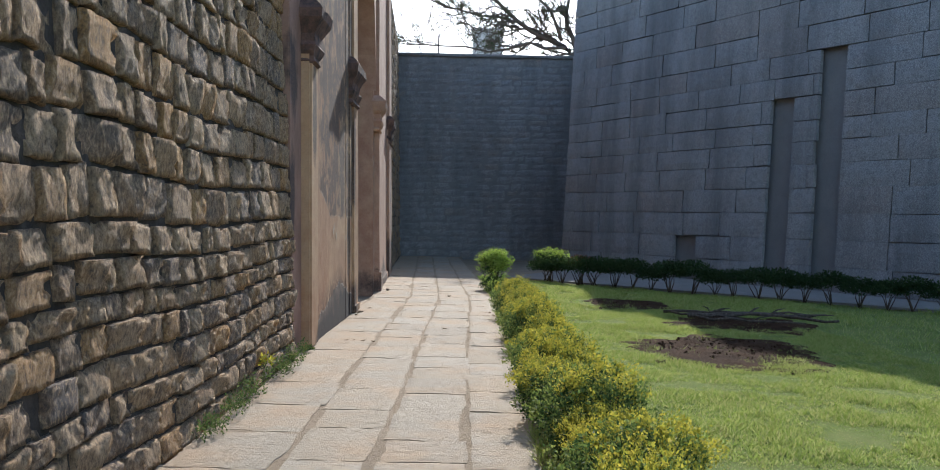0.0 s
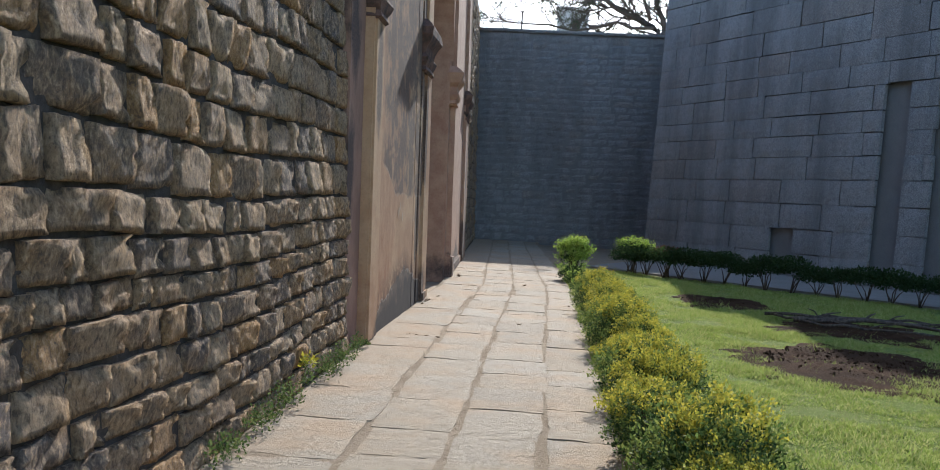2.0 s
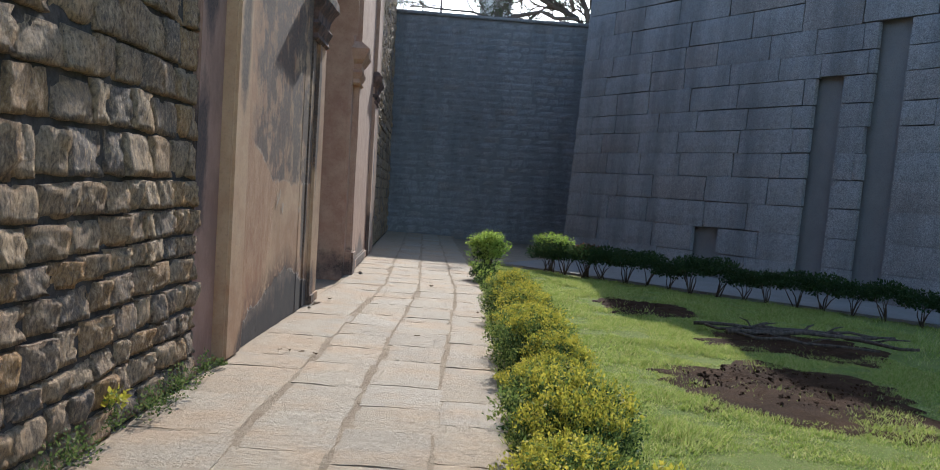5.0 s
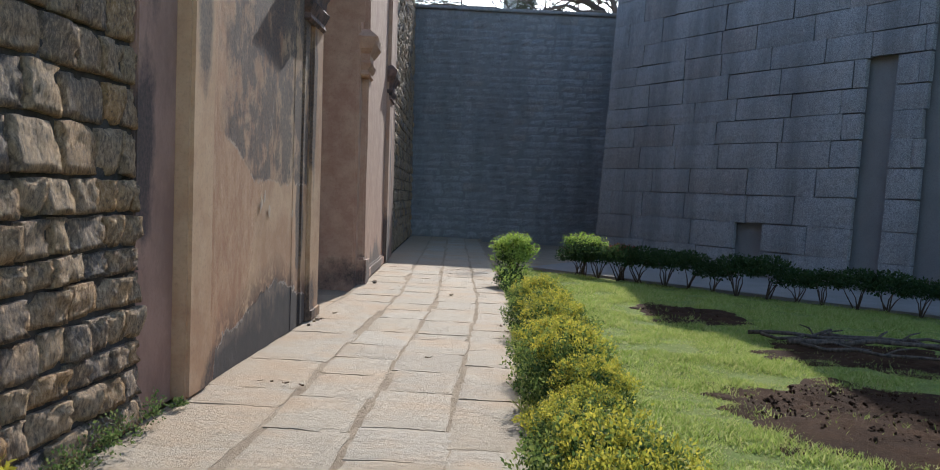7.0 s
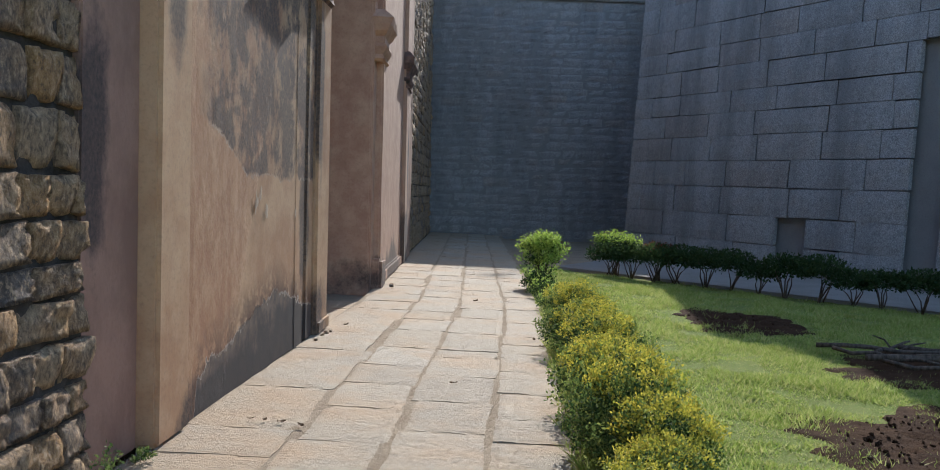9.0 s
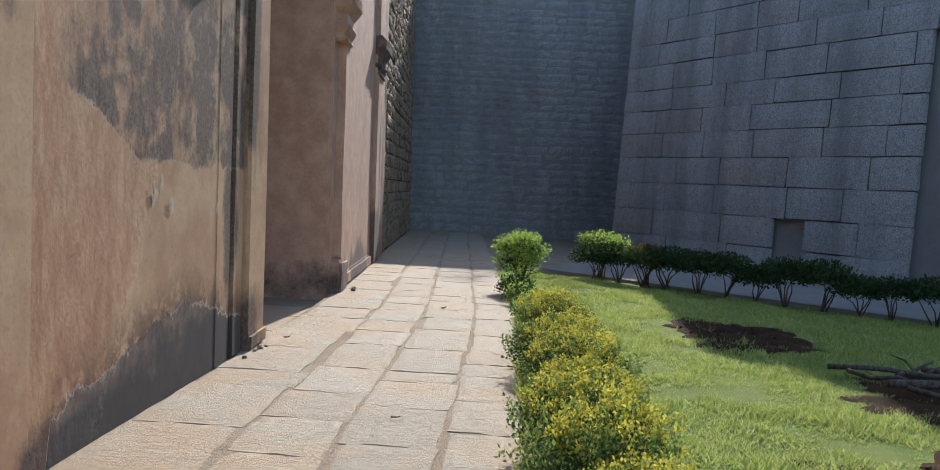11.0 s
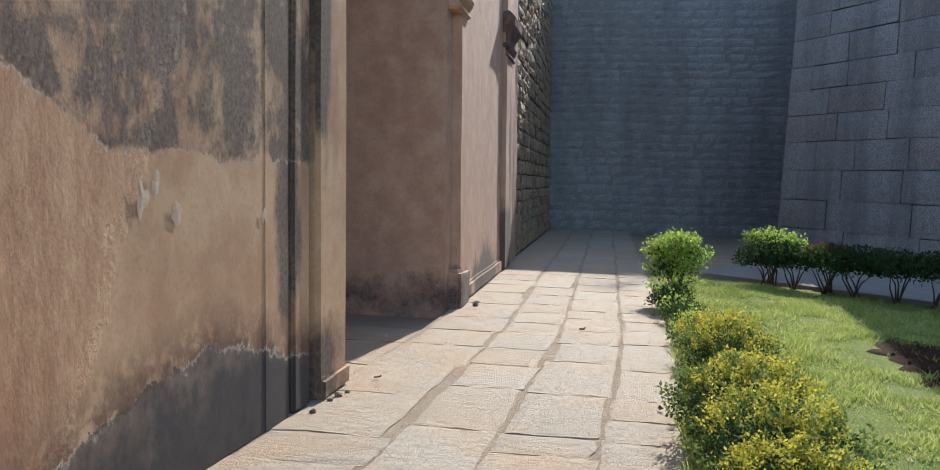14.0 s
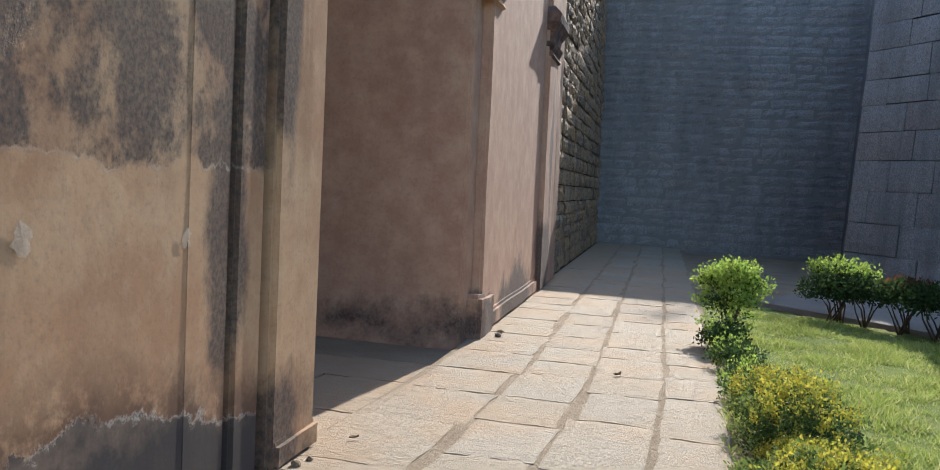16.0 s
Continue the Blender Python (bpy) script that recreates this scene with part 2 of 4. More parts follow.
def make_soil(name, a, b, c, relief=0.026):
    n = Nodes(name, 0.97)
    n.bsdf.inputs["Specular IOR Level"].default_value = 0.04
    big = n.noise(n.coords(), 1.8, 6, 0.65)
    fine = n.noise(n.coords(), 32, 8, 0.72)
    col = n.mix(n.ramp(big, (0.38, 0.0), (0.65, 1.0)), a, b)
    col = n.mix(n.ramp(fine, (0.5, 0.0), (0.72, 0.8)), col, c)
    return n.done(col, n.bump(fine, relief))


def make_leaf(name, a, b, c):
    n = Nodes(name, 0.72)
    col = n.ramp(n.island(), (0.0, a), (0.5, b), (1.0, c))
    n.bsdf.inputs["Specular IOR Level"].default_value = 0.15
    out = n.tree.nodes["Material Output"]
    tr = n.node("ShaderNodeBsdfTranslucent")
    n.link(col, tr.inputs["Color"])
    mix = n.node("ShaderNodeMixShader", Fac=0.42)
    n.link(n.bsdf.outputs[0], mix.inputs[1])
    n.link(tr.outputs[0], mix.inputs[2])
    n.link(mix.outputs[0], out.inputs["Surface"])
    return n.done(col)


def make_bark(name, a, b):
    n = Nodes(name, 0.93)
    g = n.noise(n.coords((1, 1, 0.3)), 26, 7, 0.7)
    return n.done(n.ramp(g, (0.35, a), (0.7, b)), n.bump(g, 0.012))


M_MORTAR = make_mortar()
M_GREY_JOINT = make_soil("grey_joint", (0.2, 0.19, 0.18), (0.23, 0.22, 0.205), (0.16, 0.15, 0.14), 0.01)
M_PLASTER = make_plaster()
M_PATCH = make_render_patch()
M_CAPITAL = make_capital()
# groove strips are darker than the plaster beside them
M_GROOVE = make_bark("dark_groove", (0.045, 0.038, 0.036), (0.13, 0.085, 0.065))
M_PAVING = make_paving()
M_JOINT = make_soil("sandy_joint", (0.29, 0.225, 0.155), (0.35, 0.28, 0.195), (0.23, 0.175, 0.125))
M_DIRT = make_soil("dark_compost", (0.028, 0.015, 0.009), (0.06, 0.033, 0.018), (0.095, 0.056, 0.03), 0.02)
M_EARTH = make_soil("lawn_earth", (0.15, 0.20, 0.05), (0.21, 0.24, 0.075), (0.26, 0.22, 0.105), 0.03)
M_PALE = make_soil("pale_walkway", (0.30, 0.28, 0.25), (0.26, 0.24, 0.21), (0.2, 0.18, 0.15))
# bastion hedge leaves: a darker green with the wall's shade put into the colour
M_SHADELEAF = make_leaf("shaded_hedge_leaf", (0.02, 0.042, 0.014), (0.035, 0.065, 0.02), (0.06, 0.085, 0.03))
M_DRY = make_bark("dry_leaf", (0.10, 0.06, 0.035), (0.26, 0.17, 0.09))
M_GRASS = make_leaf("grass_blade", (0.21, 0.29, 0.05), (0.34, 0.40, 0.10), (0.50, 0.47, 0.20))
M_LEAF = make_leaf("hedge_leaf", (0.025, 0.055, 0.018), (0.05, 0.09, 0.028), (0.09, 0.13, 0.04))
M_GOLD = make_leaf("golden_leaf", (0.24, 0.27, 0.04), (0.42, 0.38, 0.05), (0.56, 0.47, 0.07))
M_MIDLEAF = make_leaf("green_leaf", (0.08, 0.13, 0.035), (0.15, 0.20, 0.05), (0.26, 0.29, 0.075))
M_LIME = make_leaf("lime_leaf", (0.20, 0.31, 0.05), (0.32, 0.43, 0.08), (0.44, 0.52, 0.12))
M_RED = make_leaf("red_leaf", (0.10, 0.03, 0.02), (0.17, 0.06, 0.035), (0.12, 0.09, 0.03))
M_STEM = make_bark("shrub_stem", (0.05, 0.035, 0.025), (0.14, 0.10, 0.07))
M_BARK = make_bark("tree_bark", (0.06, 0.05, 0.045), (0.18, 0.15, 0.125))
M_LOG = make_bark("charred_log", (0.035, 0.027, 0.022), (0.16, 0.12, 0.09))
# tank house concrete: lightened, the haze over it put into the colour
M_CONCRETE = make_soil("pale_concrete", (0.68, 0.67, 0.65), (0.76, 0.75, 0.73), (0.55, 0.54, 0.52), 0.01)
M_METAL = make_bark("painted_post", (0.07, 0.065, 0.06), (0.12, 0.11, 0.10))


# ---- mesh helpers ----
rng = np.random.default_rng(7)


def mesh_of(name, verts, faces, mat, smooth=False):
    me = bpy.data.meshes.new(name)
    me.from_pydata([tuple(v) for v in verts], [], [tuple(f) for f in faces])
    if smooth:
        me.polygons.foreach_set("use_smooth", [True] * len(me.polygons))
    me.materials.append(mat)
    me.update()
    return me


def fast_mesh(name, verts, quads, mat):
    """A mesh of many loose quads from arrays."""
    me = bpy.data.meshes.new(name)
    me.vertices.add(len(verts))
    me.vertices.foreach_set("co", np.asarray(verts, np.float32).ravel())
    k = quads.shape[1]
    me.loops.add(quads.size)
    me.loops.foreach_set("vertex_index", quads.astype(np.int32).ravel())
    me.polygons.add(len(quads))
    me.polygons.foreach_set("loop_start", np.arange(0, quads.size, k, dtype=np.int32))
    me.materials.append(mat)
    me.update(calc_edges=True)
    return me


def under(ob, parent):
    ob.parent = parent
    return ob


def part(name, me, parent, label="", m=None):
    """One mesh object under a thing or a part; a bmesh or a mesh."""
    ob = new(name, me)
    if parent is not None:
        ob.parent = parent
    if m is not None:
        ob.matrix_basis = m
    return tagged(ob, label)


def empty(name, x, y, z, label, category, group="", kind=""):
    ob = new(name)
    ob.location = (x, y, z)
    ob.empty_display_size = 0.2
    return tagged(ob, label, category, group, kind)


def bm_mesh(name, bm, mat, smooth=False):
    me = bpy.data.meshes.new(name)
    bm.normal_update()
    bm.to_mesh(me)
    bm.free()
    if smooth:
        me.polygons.foreach_set("use_smooth", [True] * len(me.polygons))
    me.materials.append(mat)
    return me


def box_bm(x0, x1, y0, y1, z0, z1, bevel=0.012, cuts=0, rough=0.0):
    """A box with worn, bevelled edges and, where cut, a slightly uneven face."""
    bm = bmesh.new()
    bmesh.ops.create_cube(bm, size=1.0)
    bmesh.ops.scale(bm, vec=(x1 - x0, y1 - y0, z1 - z0), verts=bm.verts)
    bmesh.ops.translate(bm, vec=((x0 + x1) / 2, (y0 + y1) / 2, (z0 + z1) / 2), verts=bm.verts)
    if bevel:
        bmesh.ops.bevel(bm, geom=bm.edges[:], offset=bevel, segments=2, affect="EDGES")
    if cuts:
        long_edges = [e for e in bm.edges if e.calc_length() > 0.25]
        bmesh.ops.subdivide_edges(bm, edges=long_edges, cuts=cuts, use_grid_fill=True)
    if rough:
        for v in bm.verts:
            d = noise.noise_vector(v.co * 1.7) * rough + noise.noise_vector(v.co * 6.0) * rough * 0.35
            v.co += d
    return bm


def bend(y):
    """The lane turns a little to the west beyond the gate."""
    return -0.045 * max(0.0, y - 18.5)


def stone_shape(seed, nu, nv, bulge, rugged, ragged, power=5, chips=0.0, fill=0.965):
    """Vertices and faces of a unit block: x outwards, y and z from -0.5 to 0.5."""
    r = np.random.default_rng(seed)
    off = Vector(r.uniform(-40, 40, 3))
    skew = r.normal(0, 0.04 if chips else 0.0, 4)
    tip = r.normal(0, rugged * 0.7, 2)
    verts, faces = [], []
    rim = 0.055 if chips else 0.0

    def line(n):
        if not rim:
            return [k / n - 0.5 for k in range(n + 1)]
        return [-0.5] + [(-0.5 + rim) + (1 - 2 * rim) * k / (n - 2) for k in range(n - 1)] + [0.5]

    us, vs = line(nu), line(nv)
    for j in range(nv + 1):
        for i in range(nu + 1):
            u, v = us[i], vs[j]
            e = max(abs(2 * u), abs(2 * v))
            wob = noise.noise_vector(off + Vector((u * 2.3, v * 2.3, 5.0))) * ragged + noise.noise_vector(off + Vector((u * 7, v * 7, 9.0))) * ragged * 0.4
            d = bulge * (1 - e ** power) + rugged * noise.noise(off + Vector((u * 3.1, v * 3.1, 0))) + rugged * 0.7 * noise.noise(off + Vector((u * 8, v * 5, 3))) + tip[0] * u + tip[1] * v
            d -= chips * max(0.0, noise.noise(off + Vector((u * 4.5, v * 4.5, 7)))) * e
            yy = u * fill + wob.x * e * e + skew[0] * v + skew[1] * u * v * 2
            zz = v * (fill - 0.005) + wob.y * e * e + skew[2] * u + skew[3] * u * v * 2
            verts.append((d if e < 0.99 else d - (0.022 if chips else 0.01), yy, zz))
    front = len(verts)
    ring = [i for i in range(nu + 1)] + [j * (nu + 1) + nu for j in range(1, nv + 1)] + [nv * (nu + 1) + i for i in range(nu - 1, -1, -1)] + [j * (nu + 1) for j in range(nv - 1, 0, -1)]
    for k in ring:
        x, y, z = verts[k]
        verts.append((x, y, z))
    back = len(verts)
    for k in ring:
        x, y, z = verts[k]
        verts.append((-0.12, y * 0.97, z * 0.97))
    for j in range(nv):
        for i in range(nu):
            a = j * (nu + 1) + i
            faces.append((a, a + 1, a + nu + 2, a + nu + 1))
    for k in range(len(ring)):
        k2 = (k + 1) % len(ring)
        faces.append((front + k2, front + k, back + k, back + k2))
    return np.array(verts), faces


def hewn_shape(seed, nu, nv):
    """A quarry-faced unit block: a cleft face with upright chisel furrows, broken corners and an uneven outline."""
    r = np.random.default_rng(seed)
    off = Vector(r.uniform(-40, 40, 3))
    corner = r.normal(0, 0.022, (2, 2, 2))
    tip = (r.normal(0, 0.016), r.normal(0, 0.008))
    rough_face = float(r.uniform(0.5, 1.4))
    rim = 0.02
    verts, faces = [], []

    def line(n):
        return [-0.5] + [(-0.5 + rim) + (1 - 2 * rim) * k / (n - 2) for k in range(n - 1)] + [0.5]

    us, vs = line(nu), line(nv)
    for v in vs:
        for u in us:
            e = max(abs(2 * u), abs(2 * v))
            a, b = u + 0.5, v + 0.5
            cy, cz = ((corner[0, 0, q] * (1 - a) + corner[1, 0, q] * a) * (1 - b) + (corner[0, 1, q] * (1 - a) + corner[1, 1, q] * a) * b for q in (0, 1))
            wob = noise.noise_vector(off + Vector((u * 3, v * 3, 5))) * 0.035 + noise.noise_vector(off + Vector((u * 9, v * 9, 9))) * 0.016
            furrow = 1 - 2 * abs(noise.noise(off + Vector((u * 8, v * 2.2, 1))))
            d = tip[0] * u * 2 + tip[1] * v * 2 + rough_face * (0.014 * noise.noise(off + Vector((u * 2.6, v * 2.4, 0))) + 0.005 * furrow + 0.007 * noise.noise(off + Vector((u * 9, v * 7, 3))))
            broken = max(0.0, noise.noise(off + Vector((u * 3.2, v * 3.2, 7))) - 0.05) * max(0.0, e - 0.45)
            d -= 0.14 * broken + (0.014 if e > 0.99 else 0.0)
            verts.append((d, u * 0.925 + cy + wob.x * e * e, v * 0.935 + cz + wob.y * e * e))
    ring = [i for i in range(nu + 1)] + [j * (nu + 1) + nu for j in range(1, nv + 1)] + [nv * (nu + 1) + i for i in range(nu - 1, -1, -1)] + [j * (nu + 1) for j in range(nv - 1, 0, -1)]
    front = len(verts)
    for k in ring:
        verts.append((-0.12, verts[k][1] * 0.97, verts[k][2] * 0.97))
    for j in range(nv):
        for i in range(nu):
            a = j * (nu + 1) + i
            faces.append((a, a + 1, a + nu + 2, a + nu + 1))
    for k in range(len(ring)):
        k2 = (k + 1) % len(ring)
        faces.append((ring[k2], ring[k], front + k, front + k2))
    return np.array(verts), faces


def lay_stones(wall, origin, along, lean, width, courses, lengths, shapes, mats, parts_left, proud, name="stone", gaps=(), wander=0.0, tight=0.97, soft=False):
    """Courses of blocks on a wall face. origin: foot of the face; along: unit direction with the outside on its right hand."""
    along = Vector(along).normalized()
    out = Vector((along.y, -along.x, 0))
    meshes = [mesh_of(name, v, f, mats[0], soft) for v, f in shapes]
    all_v, all_f, count = [], [], 0
    z = 0.0
    for h in courses:
        lo, hi = lengths
        cuts = sorted((g0, g1) for g0, g1, z0, z1 in gaps if z0 < z + h / 2 < z1)
        ends = [0.0] + [q for g in cuts for q in g] + [width]
        spans = []
        for s0, s1 in zip(ends[::2], ends[1::2]):
            s = s0 - float(rng.uniform(0, hi * 0.7))
            while s < s1:
                ln = float(rng.uniform(lo, hi)) * (0.75 + h / 0.5)
                spans.append((max(s, s0), min(s + ln, s1)))
                s += ln
        for a, b in spans:
            if b - a < 0.07:
                continue
            zc, sc = z + h / 2, (a + b) / 2
            k = int(rng.integers(len(shapes)))
            pr = float(rng.uniform(*proud))
            hh = h * float(rng.uniform(tight - 0.04, tight + 0.03))
            tilt = float(rng.normal(0, 0.006 + 0.2 * wander))
            rot = Matrix((out, along, Vector((0, 0, 1)))).transposed().to_4x4()
            place = Vector(origin) + along * sc + out * (pr - lean * zc) + Vector((0, 0, zc + wander * noise.noise(Vector((sc * 0.55, z * 0.35, 1.5)))))
            m = Matrix.Translation(place) @ rot @ Matrix.Rotation(tilt, 4, "X") @ Matrix.Rotation(-math.atan(lean), 4, "Y") @ Matrix.Diagonal((1, (b - a) * (0.985 if wander > 0.06 else 0.995), hh, 1))
            if count < parts_left:
                ob = new(name, meshes[k])
                ob.parent = wall
                ob.matrix_basis = m
                count += 1
            else:
                v, f = shapes[k]
                n0 = sum(len(q) for q in all_v)
                mm = np.array(m)
                all_v.append(v @ mm[:3, :3].T + mm[:3, 3])
                all_f.append((n0, k))
        z += h
    if all_v:
        faces = [tuple(i + n0 for i in q) for n0, k in all_f for q in shapes[k][1]]
        ob = part("masonry", mesh_of("masonry", np.concatenate(all_v), faces, mats[1], soft), wall)
        tagged(ob, kind="stuff")
    return count


# ---- ground ----
def make_ground():
    bm = bmesh.new()
    bmesh.ops.create_grid(bm, x_segments=2, y_segments=2, size=600)
    for v in bm.verts:
        v.co.z = -0.09
    return tagged(new("ground", bm_mesh("ground", bm, M_JOINT)), "bare sandy earth under the lane and court", "ground", kind="structure")


make_ground()


def lawn_height(x, y):
    return -0.01 + 0.03 * noise.noise(Vector((x * 0.5, y * 0.5, 0))) + 0.012 * noise.noise(Vector((x * 2.1, y * 2.1, 4)))


def on_lawn(x, y):
    """The lawn lies between the clipped edging and the walkway of the bastion."""
    return x > 0.62 + bend(y) and x + y < 26.2


def make_lawn():
    verts, faces, idx = [], [], {}
    step = 0.25
    nx, ny = int(22 / step), int(38 / step)
    for j in range(ny + 1):
        for i in range(nx + 1):
            x, y = 0.55 + i * step, -10 + j * step
            idx[i, j] = len(verts)
            verts.append((x + bend(y), y, lawn_height(x, y)))
    for j in range(ny):
        for i in range(nx):
            x, y = 0.55 + i * step, -10 + j * step
            if x + y < 26.4:
                faces.append((idx[i, j], idx[i + 1, j], idx[i + 1, j + 1], idx[i, j + 1]))
    return tagged(new("lawn", mesh_of("lawn", verts, faces, M_EARTH, True)), "green lawn ground beside the paved lane", "lawn", kind="structure")


lawn = make_lawn()

bm = bmesh.new()
pts = [(1.0, 26.0), (14.0, 13.0), (17.5, 16.5), (3.2, 31.0)]
bm.faces.new([bm.verts.new((x, y, 0.005)) for x, y in pts])
ext = bmesh.ops.extrude_face_region(bm, geom=bm.faces[:])
bmesh.ops.translate(bm, vec=(0, 0, -0.08), verts=[v for v in ext["geom"] if isinstance(v, bmesh.types.BMVert)])
walkway = tagged(new("pavement", bm_mesh("walkway", bm, M_PALE)), "pale dusty walkway at the foot of the bastion", "walkway", kind="structure")


# ---- west wall: rough masonry south of the gate ----
def core(name, x0, x1, y0, y1, h, lean, mat, label):
    """A wall body whose east face leans back with height."""
    bm = bmesh.new()
    vs = [bm.verts.new(p) for p in ((x1, y0, -0.1), (x1, y1, -0.1), (x1 - lean * h, y1, h), (x1 - lean * h, y0, h), (x0, y0, -0.1), (x0, y1, -0.1), (x0, y1, h), (x0, y0, h))]
    for f in ((0, 1, 2, 3), (5, 4, 7, 6), (4, 0, 3, 7), (1, 5, 6, 2), (3, 2, 6, 7), (4, 5, 1, 0)):
        bm.faces.new([vs[i] for i in f])
    return tagged(new(name, bm_mesh(name, bm, mat)), label, "wall", kind="structure")


WALL_TOP = 8.9
wall_south = core("wall_west_south", -3.4, -1.815, -8.0, 10.30, WALL_TOP, 0.062, M_MORTAR, "tall rough-hewn stone wall with deep dark joints beside the lane")

GATE_LABEL = "ochre plastered gateway front with stained flat piers and an open archway"
gateway = empty("gateway", -1.8, 17.2, 0.0, GATE_LABEL, "gateway", kind="structure")


def gate_part(name, x0, x1, y0, y1, z0, z1, mat=None, bevel=0.012, cuts=0, rough=0.0, label="", shear=True):
    """A plastered piece in world metres; pieces beyond the bend follow the lane."""
    bm = box_bm(x0, x1, y0, y1, z0, z1, bevel, cuts, rough)
    for v in bm.verts:
        v.co.x += bend(v.co.y) - 0.022 * v.co.z
        v.co -= Vector((-1.8, 17.2, 0.0))
    return part(name, bm_mesh(name, bm, mat or M_PLASTER), gateway, label)


GTOP = 8.6
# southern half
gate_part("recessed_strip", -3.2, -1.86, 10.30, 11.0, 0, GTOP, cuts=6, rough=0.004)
gate_part("pilaster", -2.6, -1.745, 11.0, 11.5, 0, GTOP, bevel=0.025, cuts=8, rough=0.005)
gate_part("fillet", -2.6, -1.78, 11.5, 11.66, 0, GTOP, cuts=6, rough=0.006)
gate_part("panel", -3.2, -1.80, 11.66, 14.42, 0, GTOP, bevel=0.002, cuts=22, rough=0.003)
gate_part("fillet", -2.8, -1.797, 14.41, 14.76, 0, GTOP, bevel=0.002, cuts=6, rough=0.006)
gate_part("groove", -2.8, -1.86, 14.76, 14.83, 0, GTOP, mat=M_GROOVE, bevel=0)
gate_part("pilaster", -2.8, -1.788, 14.83, 15.10, 0, GTOP, bevel=0.02, cuts=8, rough=0.006)
gate_part("groove", -2.8, -1.86, 15.10, 15.20, 0, GTOP, mat=M_GROOVE, bevel=0)
gate_part("pilaster", -3.6, -1.765, 15.20, 15.76, 0, GTOP, bevel=0.03, cuts=8, rough=0.006)
gate_part("plinth", -2.4, -1.74, 15.23, 15.775, 0, 0.15, bevel=0.025, cuts=4, rough=0.02)
# northern half
gate_part("reveal", -5.2, -1.88, 19.62, 19.95, -0.15, GTOP, bevel=0.02, cuts=16, rough=0.01)
gate_part("recessed_strip", -3.4, -1.86, 19.65, 20.07, -0.15, GTOP, bevel=0.02, cuts=8, rough=0.005)
gate_part("pilaster", -3.4, -1.755, 20.07, 20.55, -0.1, GTOP, bevel=0.03, cuts=10, rough=0.008)
gate_part("plinth", -3.4, -1.72, 19.85, 20.6, -0.15, 0.42, bevel=0.04, cuts=4, rough=0.025)
gate_part("groove", -2.8, -1.86, 20.55, 20.65, 0, GTOP, mat=M_GROOVE, bevel=0)
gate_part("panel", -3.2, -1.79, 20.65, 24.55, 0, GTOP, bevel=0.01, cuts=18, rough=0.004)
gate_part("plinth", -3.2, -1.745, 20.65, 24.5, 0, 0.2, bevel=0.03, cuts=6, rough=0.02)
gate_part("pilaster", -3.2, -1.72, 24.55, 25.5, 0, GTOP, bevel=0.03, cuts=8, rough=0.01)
gate_part("groove", -2.8, -1.80, 25.5, 25.62, 0, GTOP, mat=M_GROOVE, bevel=0)
gate_part("pilaster", -3.2, -1.74, 25.62, 26.5, 0, GTOP, bevel=0.04, cuts=10, rough=0.03)
gate_part("jamb", -5.2, -4.9, 15.74, 19.62, -0.15, GTOP, bevel=0.02, cuts=6, rough=0.01, label="shaded plaster at the back of the archway")
gate_part("reveal", -5.2, -3.6, 15.4, 15.72, 0, GTOP, bevel=0.02, cuts=6, rough=0.01)


def arch_bm():
    """The arch over the passage: a thick wall with a round-headed soffit."""
    bm = bmesh.new()
    y0, y1, spring, top = 15.74, 19.62, 4.05, GTOP
    c, r = (y0 + y1) / 2, (y1 - y0) / 2
    n = 20
    rows = []
    for x in (-1.80, -4.9):
        low = [bm.verts.new((x, c - r * math.cos(math.pi * k / n), spring + r * 1.15 * math.sin(math.pi * k / n))) for k in range(n + 1)]
        high = [bm.verts.new((x, v.co.y, top)) for v in low]
        rows.append((low, high))
    (fl, fh), (bl, bh) = rows
    for k in range(n):
        bm.faces.new((fl[k], fl[k + 1], fh[k + 1], fh[k]))
        bm.faces.new((bl[k + 1], bl[k], bh[k], bh[k + 1]))
        bm.faces.new((fl[k + 1], fl[k], bl[k], bl[k + 1]))
        bm.faces.new((fh[k], fh[k + 1], bh[k + 1], bh[k]))
    for v in bm.verts:
        v.co.x += bend(v.co.y) - 0.022 * v.co.z
        v.co -= Vector((-1.8, 17.2, 0.0))
    return bm


part("arch", bm_mesh("arch", arch_bm(), M_PLASTER), gateway)

CAP_PROFILE = ((0.0, 0.00), (0.05, 0.03), (0.02, 0.09), (0.07, 0.14), (0.10, 0.20), (0.05, 0.25), (0.06, 0.34), (0.13, 0.42), (0.20, 0.50), (0.22, 0.60), (0.15, 0.66), (0.05, 0.72))


